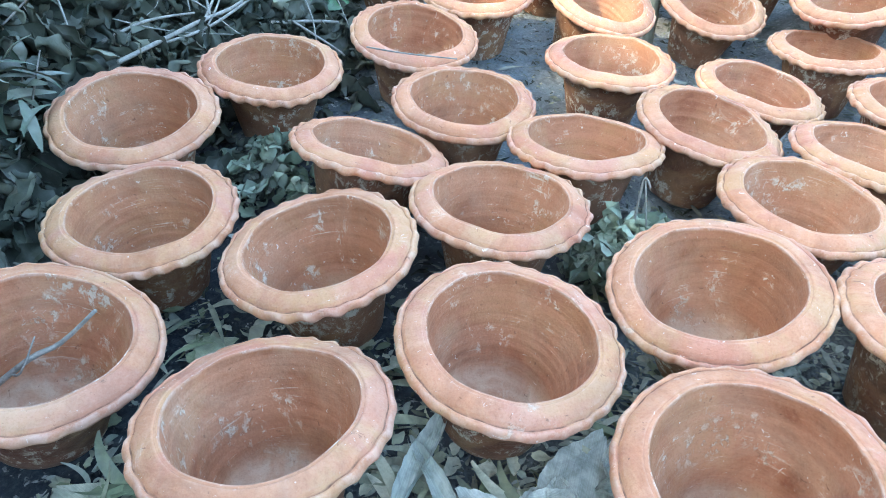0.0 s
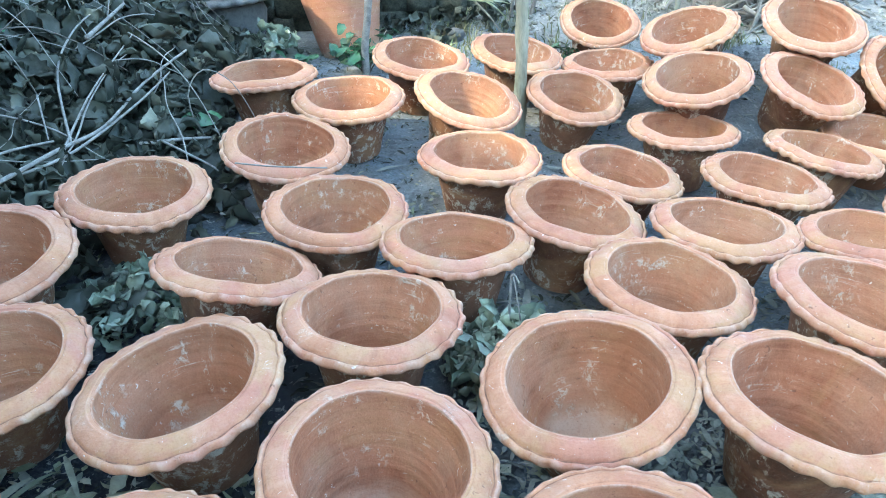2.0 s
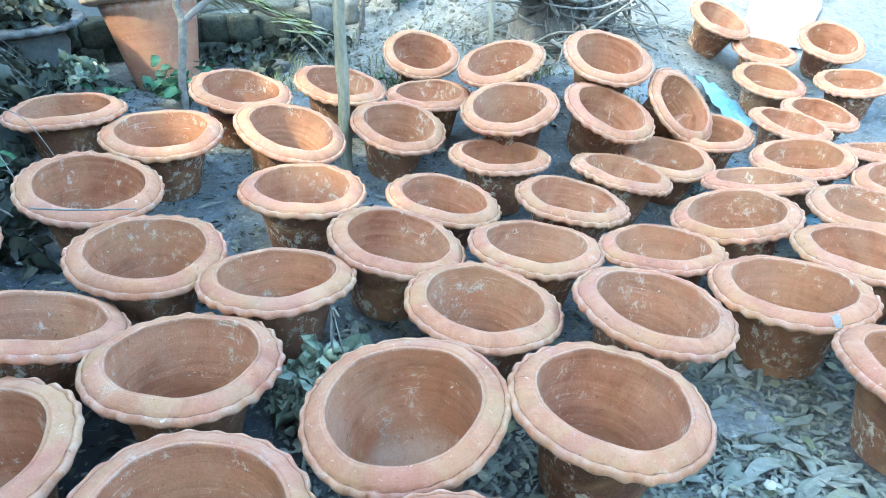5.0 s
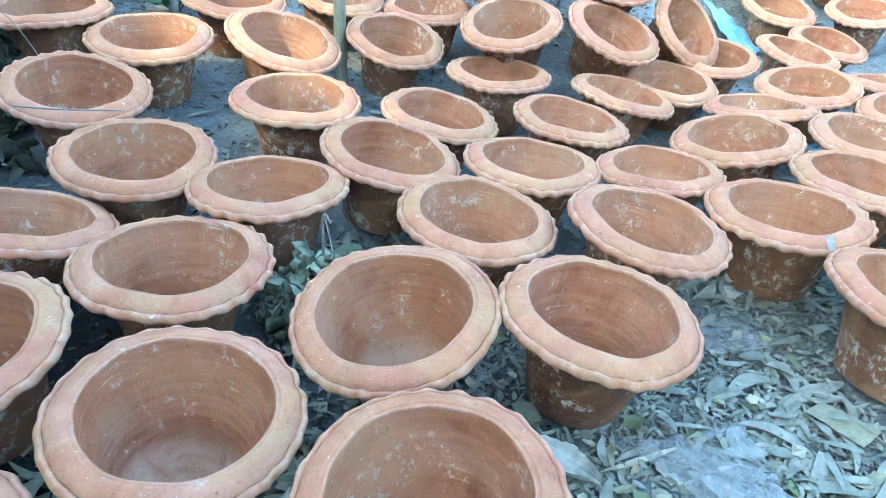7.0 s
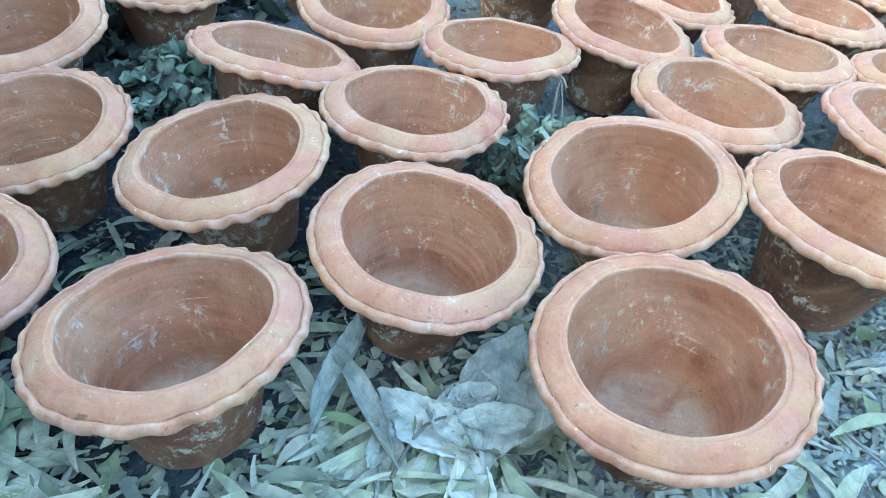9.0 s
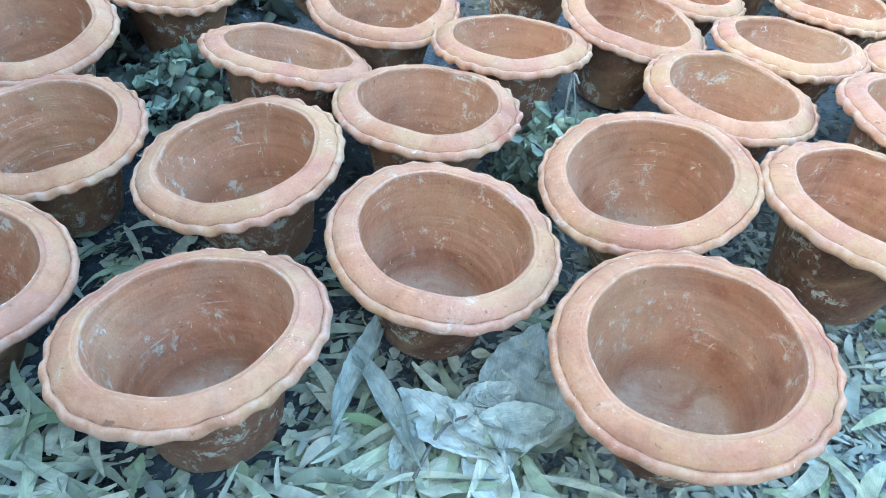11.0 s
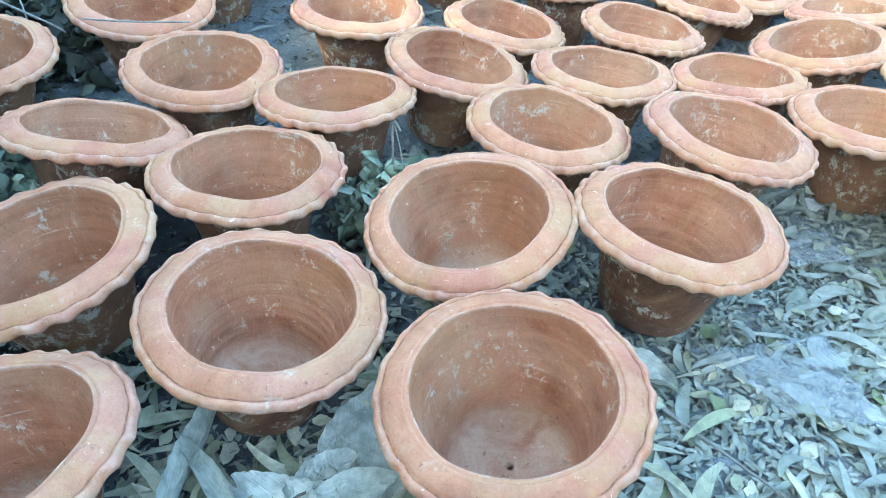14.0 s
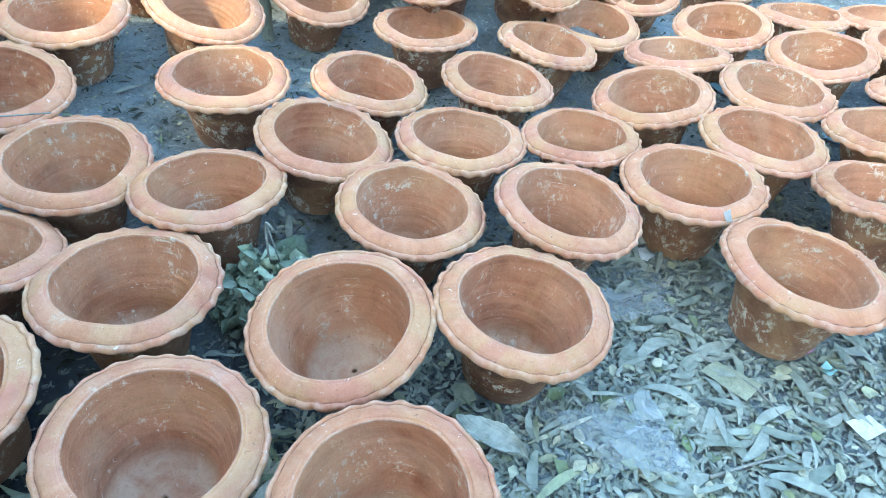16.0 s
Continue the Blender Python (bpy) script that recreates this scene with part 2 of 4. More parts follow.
BEIGE = plain("earthen_plaster", (0.24, 0.215, 0.165), (0.40, 0.365, 0.29), 6.0, 0.95, 0.01)
BOARD = plain("weathered_board", (0.17, 0.15, 0.115), (0.36, 0.325, 0.25), 9.0, 0.85, 0.003, (1, 1, 0.12))
CEMENT = plain("grey_cement", (0.075, 0.08, 0.08), (0.16, 0.165, 0.16), 7.0, 0.9, 0.004)
RUBBLE = plain("pale_rubble", (0.13, 0.125, 0.105), (0.30, 0.285, 0.24), 8.0, 0.95, 0.01)
WHITE_SHEET = plain("white_plastic_sheet", (0.36, 0.37, 0.37), (0.56, 0.57, 0.57), 5.0, 0.5, 0.01, spec=0.5)
BLUE_SHEET = plain("blue_plastic_sheet", (0.16, 0.36, 0.48), (0.36, 0.55, 0.64), 8.0, 0.4, 0.004, spec=0.5)
PAPER = plain("pale_paper", (0.50, 0.51, 0.50), (0.66, 0.66, 0.64), 20.0, 0.7)
CYAN = plain("cyan_wrapper", (0.22, 0.42, 0.41), (0.36, 0.54, 0.52), 25.0, 0.4, spec=0.5)
PINK = plain("pink_wrapper", (0.50, 0.12, 0.34), (0.62, 0.30, 0.48), 25.0, 0.4, spec=0.5)
YELLOW = plain("yellowed_packaging", (0.24, 0.25, 0.17), (0.38, 0.37, 0.26), 25.0, 0.5, spec=0.5)
CREAM = plain("cream_stone", (0.30, 0.275, 0.215), (0.58, 0.54, 0.45), 7.0, 0.95, 0.01)
MOSSY = plain("mossy_shaded_stone", (0.035, 0.042, 0.034), (0.11, 0.115, 0.085), 9.0, 0.95, 0.008)
STONE = plain("dark_stone", (0.075, 0.075, 0.075), (0.18, 0.18, 0.17), 14.0, 0.9, 0.005)


def film_material():
    """Thin dusty clear plastic: part clear, part whitish."""
    n = Nodes("dusty_clear_film", 0.25, 0.5)
    cloud = n.noise(n.coords, 11.0, 5.0, 0.6, 1.0)
    n.link(n.ramp(cloud, (0.40, 0.16), (0.64, 0.62)), n.bsdf.inputs["Alpha"])
    return n.finish(n.ramp(cloud, (0.3, (0.36, 0.385, 0.38)), (0.7, (0.56, 0.58, 0.57))), n.noise(n.coords, 28.0, 4.0, 0.6, 0.6), 0.006, 0.8)


FILM = film_material()


# ---- building helpers ----
def mesh(name, verts, faces, material, smooth=True):
    me = bpy.data.meshes.new(name)
    me.from_pydata([tuple(v) for v in verts], [], faces)
    me.materials.append(material)
    if smooth:
        me.polygons.foreach_set("use_smooth", [True] * len(me.polygons))
    me.update()
    return me


def part(name, me, parent, label=""):
    ob = new(name, me)
    ob.parent = parent
    return tagged(ob, label) if label else ob


def lathe(profile, segments, closed, shape):
    """Turn a profile of (r, z) round the axis; shape(r, z, angle, i) may move each point."""
    verts, faces, count = [], [], len(profile)
    for k in range(segments):
        a = 2 * math.pi * k / segments
        for i, (r, z) in enumerate(profile):
            r2, z2 = shape(r, z, a, i)
            verts.append((r2 * math.cos(a), r2 * math.sin(a), z2))
    rows = count if closed else count - 1
    for k in range(segments):
        k2 = (k + 1) % segments
        for i in range(rows):
            j = (i + 1) % count
            faces.append((k * count + i, k2 * count + i, k2 * count + j, k * count + j))
    return verts, faces


def tube(points, radii, sides=6):
    """A tapering round stem along points."""
    verts, faces = [], []
    pts = [Vector(p) for p in points]
    for i, p in enumerate(pts):
        way = (pts[min(i + 1, len(pts) - 1)] - pts[max(i - 1, 0)]).normalized()
        side = way.cross(Vector((0.31, 0.22, 0.93))).normalized()
        up = side.cross(way)
        for k in range(sides):
            a = 2 * math.pi * k / sides
            verts.append(p + radii[i] * (math.cos(a) * side + math.sin(a) * up))
    for i in range(len(pts) - 1):
        for k in range(sides):
            k2 = (k + 1) % sides
            faces.append((i * sides + k, i * sides + k2, (i + 1) * sides + k2, (i + 1) * sides + k))
    faces.append(tuple(range(sides - 1, -1, -1)))
    faces.append(tuple((len(pts) - 1) * sides + k for k in range(sides)))
    return verts, faces


def join(pieces):
    verts, faces = [], []
    for v, f in pieces:
        o = len(verts)
        verts.extend(v)
        faces.extend(tuple(i + o for i in face) for face in f)
    return verts, faces


def moved(piece, m):
    return [m @ Vector(v) for v in piece[0]], piece[1]


def strap_leaf(rng, length, width, bend, twist):
    """A long narrow leaf with a folded midrib, bent and twisted along its length."""
    verts, faces, steps = [], [], 7
    side = rng.uniform(-0.7, 0.7)
    for i in range(steps + 1):
        u = i / steps
        w = width * 0.5 * (math.sin(math.pi * min(1.0, u * 0.93 + 0.06)) ** 0.75) + 0.0006
        tw = twist * (u - 0.3)
        x = length * (u - 0.5)
        y = side * length * (u - 0.5) ** 2
        z = bend * length * (0.25 - (u - 0.5) ** 2) + 0.012 * length * 3 * math.sin(7 * u + side * 20) * 0.5
        for s in (-1, 0, 1):
            fold = 0.28 * w * abs(s)
            verts.append((x, y + s * w * math.cos(tw), z + s * w * math.sin(tw) + fold))
    for i in range(steps):
        for s in range(2):
            a = i * 3 + s
            faces.append((a, a + 1, a + 4, a + 3))
    return verts, faces


def broad_leaf(rng, size, curl, crumple=1.0, ragged=0.12):
    """A withered broad leaf: pointed, ragged outline, rolled up at the sides, bent along its midrib."""
    verts, faces, steps, across = [], [], 7, 6
    phase, droop, turn = rng.uniform(0, 6), rng.uniform(-0.9, 0.9), rng.uniform(-0.6, 0.6)
    for i in range(steps + 1):
        u = i / steps
        w = size * 0.34 * math.sin(math.pi * (0.05 + 0.93 * u) ** 0.85) * (1 + 0.16 * math.sin(11 * u + phase))
        along, bend = size * (u - 0.5), droop * size * (u - 0.5) ** 2
        for k in range(across + 1):
            s = 2 * k / across - 1
            a = curl * s * (0.75 + 0.5 * u)
            y = w * math.sin(a) / max(0.2, abs(curl))
            z = w * (1 - math.cos(a)) / max(0.2, abs(curl)) * 1.15
            jog = noise.noise(Vector((u * 3.2 + phase, s * 1.8, phase * 3)))
            tear = noise.noise(Vector((u * 9 + phase, s * 1.5, phase * 7)))
            roll = turn * (u - 0.5)
            verts.append((along + 0.05 * size * tear, y + 0.9 * ragged * size * tear * abs(s) - roll * z, crumple * (z + bend + roll * y + ragged * size * jog)))
    for i in range(steps):
        for k in range(across):
            a = i * (across + 1) + k
            faces.append((a, a + 1, a + across + 2, a + across + 1))
    return verts, faces


# ---- ground ----
# mounds and hollows: x, y, spread, height
MOUNDS = [
    (-1.0, 3.4, 1.1, 0.191),
    (2.0, 3.2, 0.3, 0.246),
    (3.4, 2.8, 0.7, -0.168),
    (2.2, 5.0, 0.7, 0.18),
    (1.4, 2.2, 0.45, -0.029),
    (-1.8, 2.4, 0.45, 0.131),
    (1.4, 3.4, 0.3, -0.098),
    (0.6, 5.0, 1.1, 0.097),
    (3.4, 4.2, 0.3, 0.148),
    (3.2, 1.8, 0.45, 0.047),
    (1.6, 2.8, 0.3, 0.124),
    (2.0, 2.4, 0.3, -0.098),
    (2.4, 2.8, 0.3, 0.087),
    (1.2, 2.6, 0.3, -0.118),
]
MOUNDS.append((2.80, 3.85, 0.34, 0.24))
MOUNDS.append((-0.10, 4.05, 0.42, -0.09))
MOUNDS.append((2.0, 5.1, 0.55, 0.24))
MOUNDS.append((5.2, 5.7, 0.9, 0.50))


def ground(x, y):
    z = 0.06 * ((y - 2.0) + math.sqrt((y - 2.0) ** 2 + 0.25)) - 0.01
    if y > 5.0:
        z -= 0.12 * (y - 5.0)
    for a, b, s, h in MOUNDS:
        z += h * math.exp(-((x - a) ** 2 + (y - b) ** 2) / (2 * s * s))
    return z


def soil(x, y):
    return ground(x, y) + 0.008 * noise.noise(Vector((x * 9, y * 9, 0))) + 0.005 * noise.noise(Vector((x * 28, y * 28, 4)))


def build_ground():
    xs = [-300, -80, -30, -14, -8, -5.5, -4.2, -3.4] + list(np.arange(-2.8, 5.4, 0.035)) + [5.9, 6.8, 8.5, 12, 20, 40, 90, 300]
    ys = [-300, -80, -30, -12, -6, -3.5, -2.2, -1.4, -0.9] + list(np.arange(-0.5, 5.7, 0.035)) + [6.2, 7, 9, 13, 22, 45, 90, 300]
    verts = [(x, y, soil(x, y)) for y in ys for x in xs]
    w = len(xs)
    faces = [(j * w + i, j * w + i + 1, j * w + w + i + 1, j * w + w + i) for j in range(len(ys) - 1) for i in range(w - 1)]
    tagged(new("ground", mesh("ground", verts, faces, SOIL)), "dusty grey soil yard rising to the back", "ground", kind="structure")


build_ground()

# ---- back of the yard ----
def box(x0, x1, y0, y1, z0, z1, rng=None, warp=0.0, cuts=1):
    """A slab with slightly uneven faces."""
    bm = bmesh.new()
    bmesh.ops.create_cube(bm, size=1.0)
    if cuts > 1:
        bmesh.ops.subdivide_edges(bm, edges=bm.edges[:], cuts=cuts, use_grid_fill=True)
    for v in bm.verts:
        v.co = Vector((x0 + (v.co.x + 0.5) * (x1 - x0), y0 + (v.co.y + 0.5) * (y1 - y0), z0 + (v.co.z + 0.5) * (z1 - z0)))
        if warp:
            v.co += warp * Vector((noise.noise(v.co * 5), noise.noise(v.co * 5 + Vector((9, 0, 0))), noise.noise(v.co * 5 + Vector((0, 9, 0)))))
    bm.verts.index_update()
    out = [v.co.copy() for v in bm.verts], [tuple(v.index for v in f.verts) for f in bm.faces]
    bm.free()
    return out


tagged(new("wall_back", mesh("wall_back", *box(-3.6, 0.35, 4.75, 5.0, -0.2, 2.4, warp=0.02, cuts=9), CONCRETE)),
       "grey weathered plaster wall", "wall", kind="structure")


tagged(new("wall_behind", mesh("wall_behind", *box(0.36, 9.0, 5.5, 5.7, -0.2, 2.4, warp=0.02, cuts=9), BEIGE)), "pale earthen plaster wall at the back of the yard", "wall", kind="structure")
# unseen walls, added to cut side light and deepen shade on the pots
tagged(new("wall_left", mesh("wall_left", *box(-2.5, -2.3, -4.5, 4.75, -0.2, 2.6, warp=0.02, cuts=9), CEMENT)), "unseen dark plaster wall added to block light from the left", "wall", kind="structure")
for name, slab, label in (("wall_front", (-3.6, 9.2, -4.7, -4.5, -0.2, 3.0), "unseen grey plaster wall added to close the yard and cut low sky light"),
                          ("wall_right", (9.0, 9.2, -4.5, 5.6, -0.2, 3.0), "unseen grey plaster wall added to close the yard and cut low sky light")):
    tagged(new(name, mesh(name, *box(*slab, warp=0.02, cuts=5), CONCRETE)), label, "wall", kind="structure")


def rough_stone(sx, sy, sz, seed):
    """An uneven block of quarried stone with worn corners."""
    bm = bmesh.new()
    bmesh.ops.create_cube(bm, size=1)
    bmesh.ops.subdivide_edges(bm, edges=bm.edges[:], cuts=3, use_grid_fill=True)
    for v in bm.verts:
        v.co = v.co.lerp(v.co.normalized() * 0.62, 0.13)
        q = v.co * 2.6 + Vector((seed * 3.1, 0, 0))
        v.co += 0.13 * Vector((noise.noise(q), noise.noise(q + Vector((0, 7, 0))), noise.noise(q + Vector((0, 0, 7)))))
        v.co = Vector((v.co.x * sx, v.co.y * sy, v.co.z * sz))
    bm.verts.index_update()
    out = [v.co.copy() for v in bm.verts], [tuple(v.index for v in f.verts) for f in bm.faces]
    bm.free()
    return out


def stone_row(name, label, x0, x1, y, z0, rows, size, material, seed):
    """A dry-laid wall; each stone is a piece of its own."""
    rng = random.Random(seed)
    wall = tagged(new(name), label, "wall", kind="structure")
    kinds = [mesh("stone", *rough_stone(1.0, 1.0, 1.0, k), material) for k in range(7)]
    z = z0
    for row in range(rows):
        h = size * rng.uniform(0.62, 0.85)
        x = x0 - rng.uniform(0, size)
        while x < x1:
            w = size * rng.uniform(0.75, 1.6)
            ob = part("stone", rng.choice(kinds), wall)
            ob.matrix_basis = pose(x + w / 2, y + rng.uniform(-0.03, 0.03), z + h / 2, rng.uniform(-4, 4), rng.uniform(-4, 4), rng.choice((0, 180)) + rng.uniform(-5, 5)) @ Matrix.Diagonal((w * 1.03, size * 1.2, h * 1.08, 1))
            x += w
        z += h


stone_row("wall_stone", "rough wall of pale cream stone blocks behind the planters", 0.42, 1.75, 5.0, 0.1, 8, 0.19, CREAM, 4)
# mossy stones darkened for shade; left end added to fill the planters' shadow gap
stone_row("wall_ledge", "low ledge of mossy stones, darkened for shade and run on behind the planters", -0.55, 0.95, 4.58, 0.10, 4, 0.17, MOSSY, 9)


# ---- flower pots ----
RIM_RADIUS, POT_HEIGHT, BASE_RADIUS = 0.21, 0.24, 0.105
BODY = [(0.006, 0.0), (0.096, 0.0), (0.104, 0.005), (0.112, 0.040), (0.122, 0.085), (0.133, 0.130), (0.144, 0.175), (0.153, 0.210), (0.158, 0.224),
        (0.161, 0.236), (0.1575, 0.2385), (0.1555, 0.2375), (0.1545, 0.222), (0.1478, 0.200), (0.140, 0.165), (0.129, 0.120), (0.118, 0.075), (0.109, 0.042), (0.103, 0.030), (0.094, 0.022),
        (0.078, 0.0205), (0.074, 0.0185), (0.050, 0.0182), (0.006, 0.018)]
RIM = [(0.1590, 0.213), (0.170, 0.211), (0.186, 0.2125), (0.199, 0.2135), (0.2065, 0.216), (0.2105, 0.221), (0.2118, 0.2275), (0.2092, 0.2332), (0.2048, 0.2360),
       (0.2012, 0.2346), (0.1990, 0.2316), (0.1968, 0.2340), (0.1925, 0.2385), (0.181, 0.2408), (0.168, 0.2414), (0.1648, 0.2411), (0.1632, 0.2390), (0.1600, 0.2386), (0.1568, 0.2376), (0.1558, 0.2360), (0.1575, 0.230)]


RIM = [(r, z + 0.27 * (0.2 - r)) for r, z in RIM]
BODY = [(r, z + (0.011 if z > 0.2 else 0)) for r, z in BODY]


def finer(profile, longest):
    """The closed profile with its long straight runs cut into short ones."""
    out = []
    for i, (r, z) in enumerate(profile):
        r2, z2 = profile[(i + 1) % len(profile)]
        n = max(1, int(math.hypot(r2 - r, z2 - z) / longest)) if i + 1 < len(profile) else 1
        out += [(r + (r2 - r) * k / n, z + (z2 - z) * k / n) for k in range(n)]
    return out


BODY = finer(BODY, 0.006)
OUTSIDE = next(i for i, (r, z) in enumerate(BODY) if z > 0.24)


def pot_meshes(seed):
    rng = random.Random(seed)
    p = [rng.uniform(0, 6.28) for _ in range(8)]
    oval = rng.uniform(0.004, 0.016)
    waves = rng.choice((24, 25, 26, 28))
    depth = rng.uniform(0.50, 0.75) if seed % 2 else rng.uniform(0.78, 1.08)

    ridge = rng.choice((0.0004, 0.0008, 0.0014))
    nicks = [(rng.uniform(0, 6.28), rng.uniform(0.015, 0.05), rng.uniform(0.002, 0.005)) for _ in range(rng.choice((2, 3, 4)))]

    def warp(a):
        return 1 + oval * math.cos(2 * a + p[0]) + 0.004 * math.cos(3 * a + p[1])

    def sag(a):
        return 0.0035 * math.cos(2 * a + p[2]) + 0.002 * math.cos(5 * a + p[3]) + 0.001 * math.cos(9 * a + p[4])

    def body_shape(r, z, a, i):
        top = max(0.0, (z - 0.15) / 0.09)
        bump = 0.0012 * noise.noise(Vector((math.cos(a) * 3, math.sin(a) * 3, z * 25 + seed)))
        inside = min(1.0, max(0.0, (0.205 - z) / 0.05)) if i > OUTSIDE else 0.35
        groove = inside * (ridge * math.sin(z * 300 + a + p[5] + 1.2 * math.sin(2 * a + p[7])) + 0.0009 * noise.noise(Vector((math.cos(a) * 0.8, math.sin(a) * 0.8, z * 75 + seed * 3))))
        return (r * warp(a) + (bump + groove if r > 0.05 else 0)), z + sag(a) * top

    def rim_shape(r, z, a, i):
        edge = min(1.0, max(0.0, (r - 0.186) / 0.022))
        strength = depth * (0.68 + 0.55 * noise.noise(Vector((math.cos(a) * 1.3, math.sin(a) * 1.3, seed * 1.7))) + 0.2 * math.cos(a + p[6]))
        wave = math.cos(waves * a + 0.9 * math.sin(3 * a + p[6]))
        crimp = math.cos(waves * a + 0.9 * math.sin(3 * a + p[6]) + 1.1)
        chip = 0.0012 * noise.noise(Vector((math.cos(a) * 14, math.sin(a) * 14, seed + z * 40)))
        low = 1.0 if z < 0.2315 else 0.6
        for at, wide, deep in nicks:
            off = (a - at + math.pi) % (2 * math.pi) - math.pi
            chip -= deep * math.exp(-(off / wide) ** 2) * edge
        return r * warp(a) + edge * (0.0028 * strength * wave + chip), z + sag(a) + edge * low * 0.0058 * strength * crimp + 0.5 * chip * (r > 0.16)

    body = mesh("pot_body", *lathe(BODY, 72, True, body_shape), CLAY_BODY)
    body.materials.append(CLAY_OUT_SHADED)
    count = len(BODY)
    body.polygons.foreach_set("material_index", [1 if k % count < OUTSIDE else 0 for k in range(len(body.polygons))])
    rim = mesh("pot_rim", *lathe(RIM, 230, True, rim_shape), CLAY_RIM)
    return body, rim


PROTOTYPES = []
VARIANTS = 10
POT_LABEL = "weathered terracotta flower pot with a broad scalloped rim, standing on soil"


def pot(x, y, nx, ny, size, label=POT_LABEL, rest=None):
    """A pot whose foot stands at x, y and whose axis leans by nx, ny; it rests on the soil on the lowest edge of its foot."""
    axis = Vector((nx, ny, math.sqrt(1 - nx * nx - ny * ny)))
    down = Vector((0, 0, -1)) + axis * axis.z
    low = down.normalized() * BASE_RADIUS * size if down.length > 1e-6 else Vector()
    z = ground(x + low.x, y + low.y) - low.z - 0.004
    if rest is not None:
        z = rest
    count = len(SEATS)
    turn = axis.to_track_quat("Z", "Y").to_matrix().to_4x4() @ pose(0, 0, 0, 0, 0, (count * 137.5) % 360)
    m = Matrix.Translation((x, y, z)) @ turn
    if count < VARIANTS:
        ob = new("flower_pot")
        body, rim = pot_meshes(count)
        part("body", body, ob)
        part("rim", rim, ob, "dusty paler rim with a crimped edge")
        ob.matrix_basis = m @ Matrix.Diagonal((size, size, size, 1))
        PROTOTYPES.append((ob, size))
    else:
        proto, own = PROTOTYPES[((count * 7) % VARIANTS) // 2 * 2 + (1 if y < 1.25 and x < 1.2 else 0)]
        s = size / own
        ob = copy_thing(proto, m @ Matrix.Diagonal((s, s, s, 1)))
    SEATS.append((x, y, z, m, size))
    return tagged(ob, label, "flower pot", "terracotta flower pots in the yard")


SEATS = []
pot(-0.222, 2.995, 0.001, -0.054, 1.014, "dark stained terracotta flower pot beside the leaf heap")
pot(0.11, 2.782, 0.019, -0.152, 1.03)
pot(0.408, 3.207, 0.126, -0.221, 1.015)
pot(0.52, 2.799, 0.244, -0.28, 1.036, "sunlit terracotta flower pot leaning beside a pole")
pot(0.867, 3.364, 0.137, -0.232, 1.008)
pot(1.03, 2.961, 0.12, -0.302, 1.009)
pot(0.532, 2.333, 0.058, -0.096, 1.011, "terracotta flower pot lit by a patch of sun")
pot(1.438, 3.82, -0.008, -0.465, 1.003, "terracotta flower pot tilted on rising soil behind a pole")
pot(1.716, 3.171, -0.312, -0.168, 1.022, "terracotta flower pot leaning beside a thin pole")
pot(2.109, 3.028, -0.016, -0.422, 1.039, "terracotta flower pot tilted on the mound, scalloped rim")
pot(1.313, 3.244, -0.022, -0.109, 1.003)
pot(1.577, 2.825, -0.207, -0.226, 1.032)
pot(1.92, 2.749, 0.176, -0.405, 1.025, "terracotta flower pot leaning on the slope, scalloped rim")
pot(2.348, 2.89, 0.285, -0.69, 0.98, "terracotta flower pot tipped over against its neighbours", 0.193)
pot(1.385, 2.572, 0.029, -0.029, 0.996)
pot(0.994, 2.264, 0.158, -0.101, 1.001)
pot(1.45, 2.125, 0.118, -0.074, 0.994)
pot(1.803, 2.365, 0.176, -0.082, 1.005, "terracotta flower pot tilted against another pot")
pot(2.185, 2.545, 0.0, -0.165, 1.0, POT_LABEL, -0.05)
pot(2.278, 2.034, 0.013, 0.133, 0.999)
pot(1.961, 1.777, -0.154, 0.032, 0.996)
pot(1.543, 1.663, 0.025, 0.054, 0.93)
pot(1.14, 1.78, 0.094, -0.003, 0.987)
pot(0.707, 1.912, 0.204, -0.136, 0.993, "terracotta flower pot leaning over its neighbour's rim")
pot(0.843, 1.506, 0.108, -0.068, 0.987)
pot(1.234, 1.345, 0.147, -0.078, 1.003)
pot(1.692, 1.3, 0.002, 0.017, 1.007, "terracotta flower pot with a paper tag on its rim")
pot(-0.131, 2.403, 0.133, -0.209, 1.02, "terracotta flower pot with a straw across its rim")
pot(0.046, 2.003, 0.065, -0.138, 1.0)
pot(0.375, 1.755, 0.046, 0.045, 0.981)
pot(0.126, 1.453, 0.07, 0.011, 1.011)
pot(0.582, 1.18, -0.139, -0.116, 1.002)
pot(0.926, 1.049, 0.12, -0.046, 1.012)
pot(0.111, 1.023, 0.13, -0.092, 0.987, "terracotta flower pot with a chipped rim on dry leaves")
pot(0.492, 0.735, -0.058, -0.063, 0.996, "terracotta flower pot with ringed inside on dusty soil")
pot(-0.26, 0.813, -0.009, 0.058, 0.977, "terracotta flower pot standing on dry strap leaves")
pot(-0.23, 1.292, -0.082, -0.089, 0.999)
pot(-0.677, 1.419, 0.044, -0.13, 0.993)
pot(-0.75, 0.978, 0.235, -0.056, 1.006, "terracotta flower pot with a pale dead branch inside")
pot(-0.853, 1.855, 0.09, -0.247, 1.056)
pot(-0.552, 2.15, 0.104, -0.152, 1.022)
pot(-0.233, 1.648, 0.243, 0.136, 0.982, "leaning terracotta flower pot with a thin scalloped rim")
pot(2.057, 1.41, 0.058, -0.028, 0.99)
pot(2.376, 1.659, 0.024, -0.067, 0.992)
pot(2.668, 2.211, -0.138, -0.059, 0.985)
